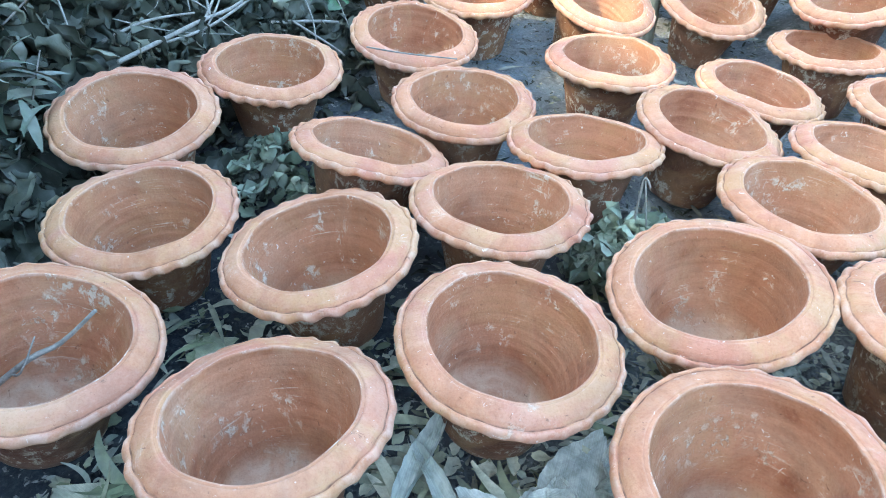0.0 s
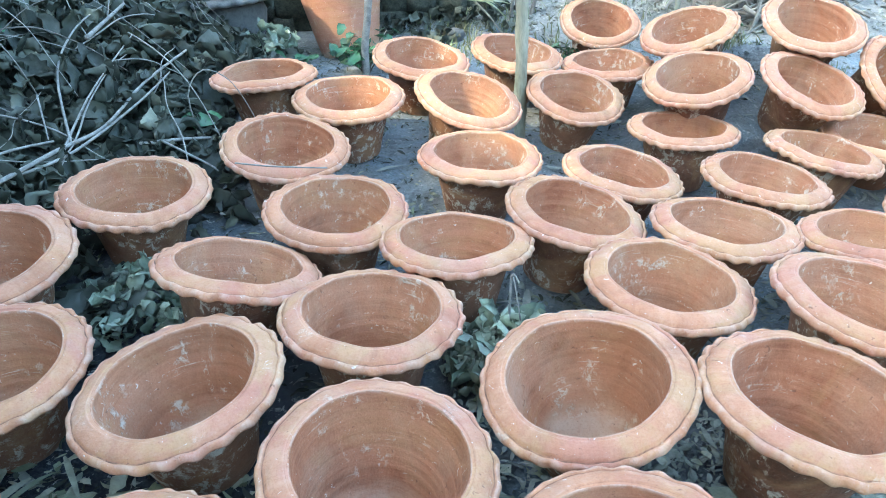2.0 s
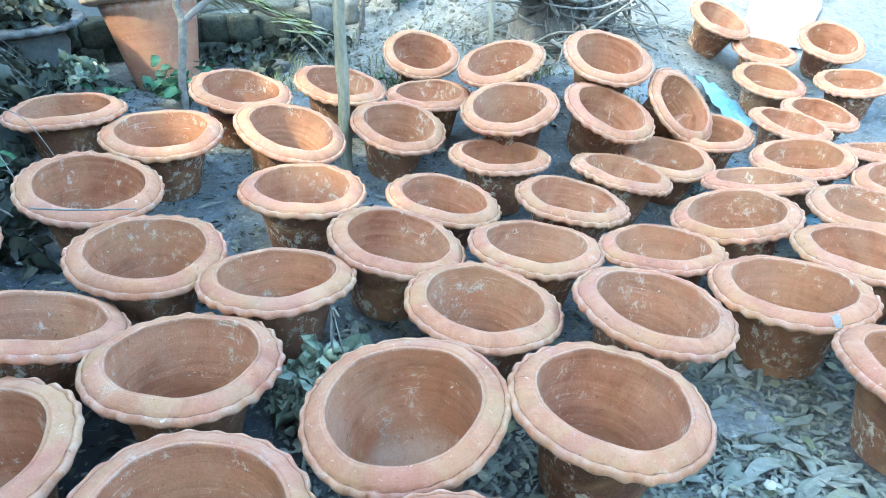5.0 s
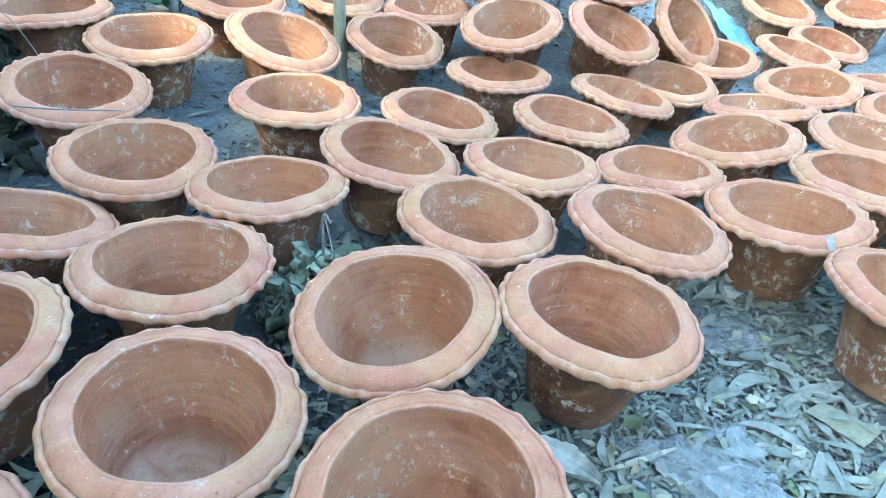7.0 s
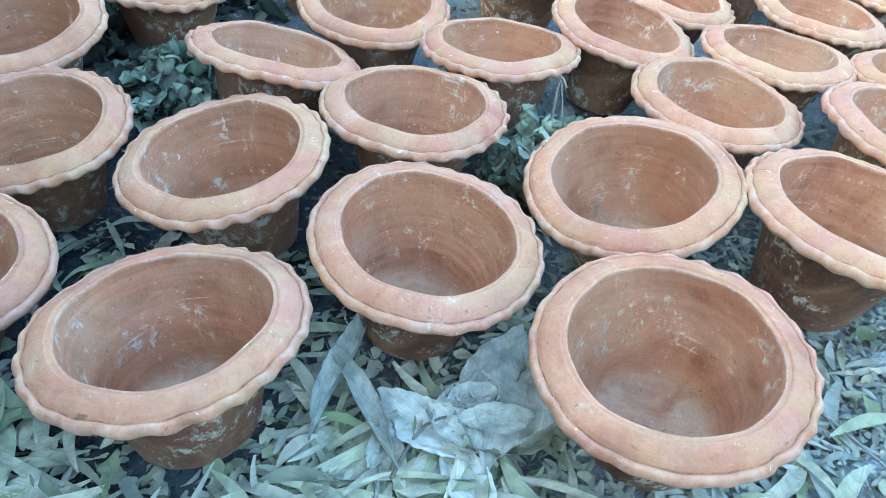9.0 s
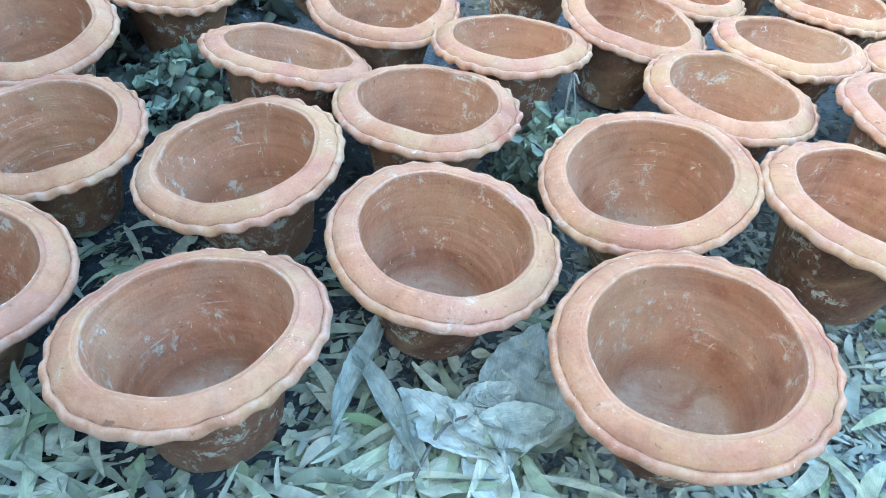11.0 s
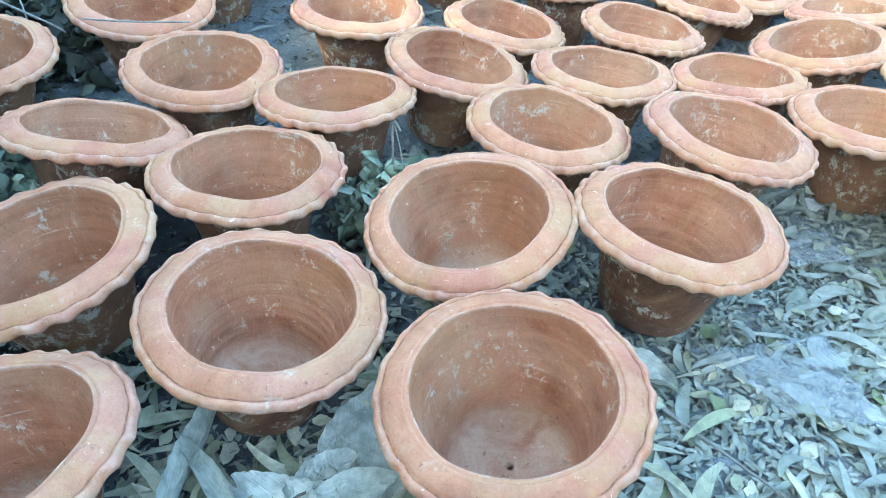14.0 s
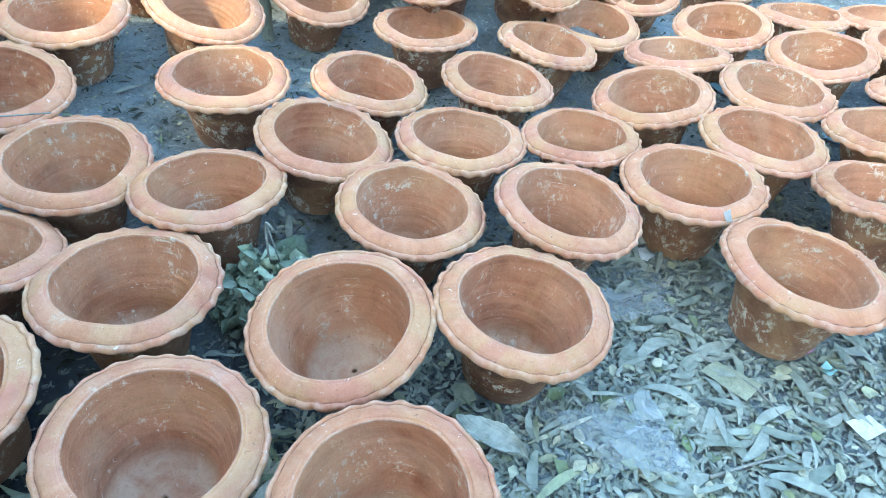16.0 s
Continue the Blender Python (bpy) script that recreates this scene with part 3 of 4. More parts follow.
pot(2.545, 2.70, -0.05, -0.18, 0.96, POT_LABEL, 0.01)
pot(2.809, 1.798, -0.135, -0.012, 0.985)
pot(3.118, 2.803, 0.09, -0.198, 0.993)
pot(3.463, 2.936, 0.036, -0.231, 0.982)
pot(3.489, 3.369, -0.025, -0.311, 1.009)
pot(3.742, 3.709, -0.0, -0.274, 0.997)
pot(3.54, 4.005, 0.122, -0.458, 1.031)
pot(4.269, 3.695, -0.149, -0.447, 1.038)
pot(4.01, 3.179, -0.149, -0.125, 1.005)
pot(3.178, 2.221, 0.045, 0.08, 0.983)
pot(2.176, 0.986, 0.052, 0.164, 0.993)
pot(2.506, 1.229, -0.019, 0.144, 0.996)
pot(1.651, 0.879, 0.118, -0.035, 1.01)
pot(3.205, 1.685, -0.019, -0.005, 1.0)
pot(3.481, 2.02, 0.006, 0.116, 0.997)
pot(2.864, 1.342, 0.016, 0.21, 0.995)

# ---- large planters ----
def big_planter(x, y, z, height, radius, turn, label, lean=(0, 0), clay=None, lip_clay=None):
    k = height / 0.5
    body = [(0.012, 0), (0.17, 0), (0.18, 0.008), (0.205, 0.12), (0.235, 0.26), (0.265, 0.40), (0.28, 0.455), (0.262, 0.455), (0.245, 0.39), (0.215, 0.26), (0.185, 0.12), (0.165, 0.03), (0.012, 0.028)]
    lip = [(0.255, 0.447), (0.285, 0.440), (0.325, 0.447), (0.352, 0.455), (0.360, 0.468), (0.355, 0.483), (0.335, 0.488), (0.30, 0.492), (0.268, 0.492), (0.256, 0.480)]
    f = radius / 0.36

    def wavy(r, h, a, i):
        e = max(0.0, (r - 0.32) / 0.04) * f
        return (r * f + e * 0.006 * math.cos(26 * a + math.sin(3 * a))), h * k + e * 0.006 * math.cos(26 * a + 1 + math.sin(3 * a)) + 0.006 * math.cos(2 * a)

    ob = tagged(new("large_planter"), label, "planter", "large planters by the wall")
    part("body", mesh("planter_body", *lathe(body, 64, True, lambda r, h, a, i: (r * f, h * k)), clay or CLAY_BIG), ob)
    part("rim", mesh("planter_rim", *lathe(lip, 156, True, wavy), lip_clay or CLAY_RIM), ob, "pale scalloped rim")
    ob.matrix_basis = pose(x, y, z, lean[0], lean[1], turn)
    return ob


big_planter(0.125, 4.12, ground(0.125, 4.12) - 0.01, 0.50, 0.320, 20, "large tall glossy terracotta planter with a scalloped rim paled as if sunlit", (-9, -2), None, CLAY_RIM_SUNLIT)
# cement-grey planter; its dark tone also holds the shade it stands in
big_planter(-0.48, 3.92, ground(-0.56, 3.98) - 0.05, 0.40, 0.31, 70, "large grey planter toned dark for shade, half buried in dry leaves", (-2, -5), CEMENT, STONE)


# ---- poles and stems ----
def stem(name, label, category, points, radii, material, sides=8, knots=0):
    pts, rad = [], []
    knot = [Vector(p) for p in points]
    for i in range(len(points) - 1):
        a, b = knot[i], knot[i + 1]
        before, after = knot[max(i - 1, 0)], knot[min(i + 2, len(knot) - 1)]
        steps = max(4, int((b - a).length / 0.05))
        for k in range(steps):
            u = k / steps
            q = 0.5 * (2 * a + (b - before) * u + (2 * before - 5 * a + 4 * b - after) * u * u + (3 * a - before - 3 * b + after) * u ** 3)
            wob = 0.15 * radii[i]
            pts.append(q + wob * Vector((noise.noise(q * 9), noise.noise(q * 9 + Vector((5, 0, 0))), 0)))
            r = radii[i] + (radii[i + 1] - radii[i]) * u
            rad.append(r * (1 + 0.07 * noise.noise(q * 14)) * (1.14 if knots and (len(pts) % knots == 0) else 1))
    pts.append(Vector(points[-1]))
    rad.append(radii[-1])
    ob = new(name, mesh(name, *tube(pts, rad, sides), material))
    return tagged(ob, label, category) if label else ob


stem("pole", "straight grey-green weathered pole stuck in the soil", "pole",
     [(0.83, 2.95, ground(0.83, 2.95) - 0.05), (0.84, 2.95, 0.91), (0.85, 2.96, 2.3)], [0.026, 0.024, 0.020], POLE, 10, 6)
stem("pole", "thin pale straight pole stuck in the soil", "pole",
     [(1.74, 3.46, ground(1.74, 3.46) - 0.05), (1.73, 3.46, 0.84), (1.74, 3.46, 2.2)], [0.014, 0.013, 0.011], POLE, 8, 7)
tree = tagged(new("sapling"), "slender bare sapling with a forked grey trunk", "sapling")
tree.location = (0, 0, 0)
for name, pts, rad in (("trunk", [(0.19, 3.55, ground(0.19, 3.55) - 0.05), (0.20, 3.55, 0.46), (0.225, 3.55, 0.60), (0.242, 3.55, 0.735)], [0.021, 0.019, 0.018, 0.021]),
                       ("limb", [(0.242, 3.55, 0.715), (0.229, 3.55, 0.81), (0.31, 3.55, 0.91), (0.40, 3.56, 1.2), (0.43, 3.5, 1.9)], [0.019, 0.017, 0.016, 0.012, 0.007]),
                       ("limb", [(0.242, 3.55, 0.715), (0.29, 3.55, 0.755), (0.384, 3.55, 0.818), (0.50, 3.55, 0.91), (0.75, 3.6, 1.35), (0.95, 3.6, 1.9)], [0.016, 0.016, 0.015, 0.013, 0.010, 0.006])):
    limb = stem(name, "", "", pts, rad, BARK, 8)
    limb.parent = tree


# ---- shade tree outside the view ----
def shade_tree():
    """An unseen tall tree added to shade the yard; light falls through its gaps."""
    rng = random.Random(11)
    ob = tagged(new("shade_tree"), "unseen tall leafy tree added to shade the yard", "tree")
    foot = Vector((-9.2, -3.6, 0))
    up = stem("trunk", "", "", [foot, foot + Vector((0.2, 0.1, 4)), foot + Vector((0.4, 0.5, 7.2))], [0.24, 0.19, 0.12], BARK, 10)
    up.parent = ob
    # openings aimed so that sun reaches chosen pots, planter and wall
    gaps = [(0.62, 3.0, 0.66, 0.58, 0.05), (0.54, 2.36, 0.38, 0.34, 0.03), (0.38, 4.02, 0.66, 0.46, 0.0), (5.0, 4.9, 0.9, 0.6, 0.05), (2.9, 3.95, 0.7, 0.42, 0.1), (2.0, 4.9, 1.1, 0.6, 0.1), (0.75, 4.75, 0.5, 0.35, 0.05)]
    crown = []
    way = TO_SUN / TO_SUN.z
    for _ in range(27000):
        qx, qy = rng.uniform(-4.5, 8.0), rng.uniform(-3.6, 5.4)
        rim = max(abs(qx - 1.6) - 3.6, -1.2 - qy, 0.0)
        if rim > 1.5 + 2.2 * noise.noise(Vector((qx * 0.9, qy * 0.9, 5))):
            continue
        edge = 0.35 * noise.noise(Vector((qx * 3, qy * 3, 2)))
        if any(((qx - a) / c) ** 2 + ((qy - b) / d) ** 2 < 1 + edge and rng.random() > e for a, b, c, d, e in gaps):
            continue
        h = 7.6 + rng.uniform(-0.7, 0.7) + 0.5 * noise.noise(Vector((qx, qy, 0)))
        at = Vector((qx, qy, 0.3)) + way * h
        m = Matrix.Translation(at) @ pose(0, 0, 0, rng.uniform(-50, 50), rng.uniform(-50, 50), rng.uniform(0, 360))
        s = rng.uniform(0.15, 0.24)
        crown.append(moved(([(-s, 0, 0), (0, -0.55 * s, 0.02), (s, 0, 0), (0, 0.55 * s, 0.02)], [(0, 1, 2, 3)]), m))
    part("crown", mesh("crown", *join(crown), CANOPY_LEAF, smooth=False), ob)
    for k in range(5):
        a = foot + Vector((0.3, 0.3, 5.0 + 0.4 * k))
        b = foot + Vector((rng.uniform(-3, 4), rng.uniform(-3, 4), rng.uniform(7.4, 8.0)))
        limb = stem("limb", "", "", [a, a.lerp(b, 0.5) + Vector((0, 0, 0.3)), b], [0.09, 0.06, 0.02], BARK, 6)
        limb.parent = ob


shade_tree()


# ---- leaf litter ----
def pot_clear(x, y, margin):
    return all((x - a) ** 2 + (y - b) ** 2 > (BASE_RADIUS * s + margin) ** 2 for a, b, _, _, s in SEATS)


def heap_height(x, y):
    """How high the dry leaves are piled at the left side of the yard."""
    h = 0.0
    for a, b, sx, sy, k in ((-1.45, 2.75, 0.50, 0.85, 0.34), (-0.85, 3.35, 0.42, 0.50, 0.26), (-1.40, 1.55, 0.26, 0.5, 0.36), (-0.68, 3.62, 0.17, 0.14, 0.13)):
        h += k * math.exp(-((x - a) / sx) ** 2 / 2 - ((y - b) / sy) ** 2 / 2)
    return h


def scatter_stuff(name, label, category, count, rng, place, leaf, material):
    pieces = []
    for _ in range(count):
        at = place()
        if at is None:
            continue
        pieces.append(moved(leaf(), Matrix.Translation(at[0]) @ pose(0, 0, 0, *at[1])))
    return tagged(new(name, mesh(name, *join(pieces), material)), label, category, kind="stuff")


def litter():
    rng = random.Random(21)

    def strap():
        return strap_leaf(rng, rng.uniform(0.04, 0.125), rng.uniform(0.008, 0.022), rng.uniform(-0.15, 0.25), rng.uniform(-1.0, 1.0))

    def yard():
        x, y = rng.uniform(-2.0, 6.5), rng.uniform(-2.2, 5.0)
        dense = 0.55 + 0.9 * noise.noise(Vector((x * 1.6, y * 1.6, 7))) + (0.35 if y < 1.3 else 0)
        dense *= 0.35 if y > 0.95 and x < 0.45 else 1.0
        dense *= math.exp(-1.6 * max(0.0, -0.3 - y) - 1.2 * max(0.0, x - 3.8) - 2.0 * max(0.0, -1.1 - x))
        if math.hypot(x - 0.90, y - 0.74) < 0.12 + 0.1 * noise.noise(Vector((x * 7, y * 7, 1))):
            return None
        if rng.random() > dense or not pot_clear(x, y, 0.03):
            return None
        return (x, y, ground(x, y) + rng.uniform(0.004, 0.028)), (rng.uniform(-14, 14), rng.uniform(-12, 12), rng.uniform(0, 360))

    scatter_stuff("leaf_litter", "grey-green dry narrow leaves strewn over the soil", "leaf litter", 8000, rng, yard, strap, DUSTY_STRAP)

    def crumb():
        return strap_leaf(rng, rng.uniform(0.012, 0.045), rng.uniform(0.004, 0.012), rng.uniform(-0.3, 0.5), rng.uniform(-2, 2))

    def right():
        x, y = rng.gauss(1.2, 0.7), rng.gauss(0.7, 0.45)
        if not pot_clear(x, y, 0):
            return None
        return (x, y, ground(x, y) + rng.uniform(0.002, 0.012)), (rng.uniform(-25, 25), rng.uniform(-25, 25), rng.uniform(0, 360))

    scatter_stuff("leaf_crumbs", "broken bits of dry leaf and straw on the soil", "leaf litter", 15000, rng, right, crumb, DUSTY_STRAP)

    def between():
        x, y = rng.uniform(-1.1, 3.8), rng.uniform(0.9, 4.4)
        if noise.noise(Vector((x * 2.4, y * 2.4, 11))) < -0.15 or not pot_clear(x, y, 0):
            return None
        return (x, y, ground(x, y) + rng.uniform(0.002, 0.014)), (rng.uniform(-25, 25), rng.uniform(-25, 25), rng.uniform(0, 360))

    scatter_stuff("leaf_crumbs", "grey crumbs of dry leaf and bark between the pots", "leaf litter", 9000, rng, between, crumb, DRY_BROAD_SHADED)
    scatter_stuff("leaf_crumbs", "pale crumbs of dry leaf between the pots", "leaf litter", 3000, rng, between, crumb, DRY_STRAP)

    def long_strap():
        return strap_leaf(rng, rng.uniform(0.08, 0.20), rng.uniform(0.009, 0.024), rng.uniform(-0.2, 0.4), rng.uniform(-1.8, 1.8))

    def foreground():
        x, y = rng.gauss(-0.05, 0.34), rng.gauss(0.66, 0.30)
        if not pot_clear(x, y, 0.08):
            return None
        return (x, y, ground(x, y) + rng.uniform(0.006, 0.035)), (rng.uniform(-18, 18), rng.uniform(-15, 15), rng.uniform(0, 360))

    scatter_stuff("leaf_litter", "thick layer of dry strap leaves before the front pots", "leaf litter", 900, rng, foreground, long_strap, DRY_STRAP)

    def scrap():
        return broad_leaf(rng, rng.uniform(0.02, 0.055), rng.uniform(0.2, 1.0), 0.5)

    def front():
        x, y = rng.choice((rng.gauss(0.0, 0.35), rng.uniform(-0.9, 2.3))), rng.choice((rng.gauss(0.65, 0.25), rng.uniform(0.0, 1.4)))
        if not pot_clear(x, y, 0):
            return None
        return (x, y, ground(x, y) + rng.uniform(0.004, 0.022)), (rng.uniform(-25, 25), rng.uniform(-25, 25), rng.uniform(0, 360))

    scatter_stuff("leaf_scraps", "torn pale grey scraps of dry leaf on the soil", "leaf litter", 1500, rng, front, scrap, DRY_STRAP)

    def flat_leaf():
        return strap_leaf(rng, rng.uniform(0.06, 0.15), rng.uniform(0.016, 0.036), rng.uniform(-0.05, 0.15), rng.uniform(-0.6, 0.6))

    def open_ground():
        x, y = rng.gauss(1.35, 0.45), rng.gauss(0.75, 0.4)
        if not pot_clear(x, y, 0.06):
            return None
        return (x, y, ground(x, y) + rng.uniform(0.008, 0.02)), (rng.uniform(-8, 8), rng.uniform(-8, 8), rng.uniform(0, 360))

    scatter_stuff("fallen_leaves", "flat dusty grey leaves on the open soil", "leaf litter", 170, rng, open_ground, flat_leaf, DUSTY_STRAP)

    def broad():
        return broad_leaf(rng, rng.choice((rng.uniform(0.05, 0.10), rng.uniform(0.08, 0.16))), rng.uniform(0.5, 2.6), 1.2, 0.18)

    def heap():
        x, y = rng.uniform(-2.2, -0.15), rng.uniform(0.5, 4.5)
        h = heap_height(x, y)
        if h < 0.03 or rng.random() > 0.25 + h * 3.5 or not pot_clear(x, y, 0.05):
            return None
        for a, b, z, _, s in SEATS:
            if (x - a) ** 2 + (y - b) ** 2 < 0.27 ** 2:
                h = min(h, 0.03)
        return (x, y, ground(x, y) + h * rng.uniform(0.55, 1.12)), (rng.uniform(-60, 60), rng.uniform(-60, 60), rng.uniform(0, 360))

    scatter_stuff("leaf_heap", "heap of withered grey-green broad leaves beside the pots", "leaf heap", 8500, rng, heap, broad, DRY_BROAD_SHADED)


litter()


def heap_core():
    """The packed dark inside of the leaf heap."""
    verts, faces, n = [], [], 56
    for j in range(n):
        for i in range(n):
            x, y = -2.28 + 2.18 * i / (n - 1), 0.5 + 4.0 * j / (n - 1)
            h = 0.82 * heap_height(x, y)
            for a, b, z, _, s in SEATS:
                d = math.hypot(x - a, y - b)
                h *= min(1.0, max(0.0, (d - 0.18) / 0.14))
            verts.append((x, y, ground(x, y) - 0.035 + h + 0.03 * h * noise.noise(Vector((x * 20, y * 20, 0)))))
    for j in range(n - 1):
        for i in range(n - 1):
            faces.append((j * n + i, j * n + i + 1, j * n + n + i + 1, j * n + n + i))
    tagged(new("leaf_mould", mesh("leaf_mould", verts, faces, DRY_BROAD_SHADED)), "packed dark leaf mould inside the heap", "leaf heap", kind="stuff")


heap_core()


def near_leaves():
    """Large strap leaves that lie open before the front pots, one by one."""
    rng = random.Random(33)
    bed = tagged(new("leaf_bed"), "large dry grey-green strap leaves lying before the front pots", "leaf litter")
    kinds = [mesh("strap_leaf", *strap_leaf(rng, rng.uniform(0.10, 0.24), rng.uniform(0.012, 0.028), rng.uniform(-0.15, 0.30), rng.uniform(-1.6, 1.6)), DRY_STRAP_ONE) for _ in range(20)]
    kinds += [mesh("crumpled_leaf", *broad_leaf(rng, rng.uniform(0.09, 0.17), rng.uniform(0.2, 0.9), 0.45), DRY_STRAP_ONE) for _ in range(3)]
    made = 0
    while made < 290:
        x, y = rng.choice((rng.gauss(0.02, 0.22), rng.gauss(-0.25, 0.25), rng.uniform(-0.7, 0.8))), rng.choice((rng.gauss(0.72, 0.16), rng.gauss(0.5, 0.2), rng.uniform(0.2, 1.2)))
        if not pot_clear(x, y, 0.11):
            continue
        ob = part("leaf", kinds[made % len(kinds)], bed)
        ob.matrix_basis = pose(x, y, ground(x, y) + rng.uniform(0.012, 0.035), rng.uniform(-14, 14), rng.uniform(-12, 12), rng.uniform(0, 360))
        made += 1


near_leaves()


def large_leaf(length, width, seed, curl):
    """A large withered leaf: pointed oval with a midrib, side veins pressed in and a crumpled, turned-up edge."""
    verts, faces, n, m = [], [], 30, 17
    for i in range(n):
        u = i / (n - 1)
        w = 0.5 * width * math.sin(math.pi * (0.03 + 0.94 * u)) ** 0.8 * (1 + 0.10 * noise.noise(Vector((u * 6, seed, 0))))
        for k in range(m):
            t = 2 * k / (m - 1) - 1
            x = length * (u - 0.5) + 0.10 * length * abs(t) + 0.006 * noise.noise(Vector((u * 20, t * 4, seed)))
            y = t * w + 0.05 * length * math.sin(3 * u + seed)
            vein = 0.014 * length * abs(math.sin(9 * math.pi * (u - 0.12 * abs(t)))) * (0.3 + abs(t))
            crush = 0.045 * length * noise.noise(Vector((u * 4 + seed, t * 2.0, seed))) + 0.014 * length * noise.noise(Vector((u * 11, t * 5, seed * 2)))
            verts.append((x, y, max(-0.010, vein + crush + 0.006 * abs(t) + curl * width * max(0.0, abs(t) - 0.55) ** 2)))
    for i in range(n - 1):
        for k in range(m - 1):
            a = i * m + k
            faces.append((a, a + 1, a + m + 1, a + m))
    return verts, faces


def spread_large_leaves():
    rng = random.Random(37)
    spots = [(0.262, 0.79, 0.30, 0.19, 72, 0.046, 0.05), (0.22, 0.95, 0.22, 0.12, 25, 0.036, 0.15), (0.12, 0.74, 0.20, 0.10, 130, 0.040, 0.3), (-0.05, 1.06, 0.24, 0.10, 95, 0.035, 0.3),
             (-0.02, 0.86, 0.28, 0.040, 75, 0.050, 2.4), (0.02, 0.78, 0.26, 0.036, 118, 0.050, 2.6), (0.80, 0.86, 0.18, 0.07, 120, 0.03, 0.8)]
    spots += [(rng.gauss(0.18, 0.12), rng.gauss(0.80, 0.13), rng.uniform(0.07, 0.15), rng.uniform(0.035, 0.075), rng.uniform(0, 360), rng.uniform(0.035, 0.055), rng.uniform(0.2, 0.9)) for _ in range(12)]
    for k, (x, y, length, width, turn, up, curl) in enumerate(spots):
        if not pot_clear(x, y, 0.07):
            continue
        ob = tagged(new("large_leaf", mesh("large_leaf", *large_leaf(length, width, k * 1.37 + 2, curl), PALE_LEAF)), "crumpled pale grey withered leaf lying on the litter", "leaf")
        ob.matrix_basis = pose(x, y, ground(x, y) + up, 0, 0, turn)


PALE_LEAF = leaf_material("pale_grey_large_leaf", (0.54, 0.56, 0.48), (0.68, 0.69, 0.61), (0.60, 0.62, 0.53), per_object=True, film=0.15)
spread_large_leaves()


# ---- clumps, twigs and scraps ----
def leaf_clump(name, label, x, y, count, spread, height, material, seed, size=(0.07, 0.13), z0=None):
    """A clump of crumpled leaves; one mesh each for the leaves, joined as one thing."""
    rng = random.Random(seed)
    pieces = []
    for _ in range(count):
        a, r = rng.uniform(0, 6.28), spread * math.sqrt(rng.random())
        px, py = x + r * math.cos(a), y + r * math.sin(a)
        base = ground(px, py) if z0 is None else z0
        z = base + 0.015 + height * rng.random() * (1 - r / spread * 0.7)
        pieces.append(moved(broad_leaf(rng, rng.uniform(*size), rng.uniform(0.3, 1.3), 1.0, 0.34), Matrix.Translation((px, py, z)) @ pose(0, 0, 0, rng.uniform(-70, 70), rng.uniform(-70, 70), rng.uniform(0, 360))))
    return tagged(new(name, mesh(name, *join(pieces), material)), label, "dry leaves")


CLUMP = leaf_material("pale_withered_leaf", (0.150, 0.194, 0.128), (0.270, 0.326, 0.224), (0.360, 0.418, 0.292), (0.460, 0.500, 0.360))
leaf_clump("withered_leaves", "clump of pale withered leaves on a dry stalk between pots", 0.475, 1.49, 120, 0.14, 0.20, CLUMP, 3, (0.05, 0.12))
leaf_clump("withered_leaves", "clump of crumpled grey-green leaves on dark soil", -0.50, 1.88, 60, 0.18, 0.13, CLUMP, 4, (0.05, 0.11))
leaf_clump("withered_leaves", "withered leaves hanging over the planter's rim", -0.27, 3.68, 20, 0.13, 0.18, CLUMP, 5, (0.06, 0.13), 0.44)
leaf_clump("withered_leaves", "dark withered leaves filling a grey planter", -0.52, 3.90, 110, 0.31, 0.14, DRY_BROAD_SHADED, 15, (0.08, 0.16), ground(-0.56, 3.98) + 0.31)
leaf_clump("withered_leaves", "small pale tuft of dry leaves wedged between pots", 1.77, 1.60, 12, 0.05, 0.16, CLUMP, 6, (0.04, 0.08))
leaf_clump("withered_leaves", "withered leaves caught on the wall above the heap", -0.66, 4.25, 26, 0.36, 0.20, DRY_BROAD_SHADED, 7, (0.07, 0.13), 0.66)


def twig(label, points, radius, material=STEM, taper=0.4):
    n = len(points)
    return stem("twig", label, "twig", points, [radius * (1 - (1 - taper) * i / (n - 1)) for i in range(n)], material, 6)


twig("dry stalk standing among withered leaves", [(0.46, 1.52, 0.02), (0.47, 1.50, 0.16), (0.475, 1.49, 0.30), (0.49, 1.48, 0.285)], 0.004, taper=0.7)
twig("dry stalk standing among withered leaves", [(0.50, 1.44, 0.01), (0.495, 1.455, 0.15), (0.478, 1.485, 0.30)], 0.0025, taper=0.7)
twig("pale dead branch lying inside a pot", [(-0.86, 0.98, 0.105), (-0.76, 1.01, 0.175), (-0.70, 1.03, 0.20), (-0.625, 1.05, 0.262)], 0.007, taper=0.6)
twig("pale side twig lying inside a pot", [(-0.80, 1.0, 0.15), (-0.77, 0.99, 0.16), (-0.745, 1.03, 0.215)], 0.0035)
twig("straw lying across a pot's rim", [(-0.24, 2.175, 0.395), (-0.12, 2.135, 0.388), (0.04, 2.12, 0.375)], 0.003, taper=0.8)
twig("thin twig lying on dry leaves", [(0.06, 0.66, 0.045), (0.12, 0.75, 0.05), (0.22, 0.78, 0.05), (0.31, 0.86, 0.045)], 0.0035, DARK_STEM)
twig("thin twig lying on dry leaves", [(0.03, 0.60, 0.04), (0.045, 0.70, 0.045), (0.04, 0.78, 0.05)], 0.004)
twig("thin twig lying on the soil", [(1.40, 0.92, 0.015), (1.47, 0.74, 0.02), (1.45, 0.58, 0.015)], 0.004)
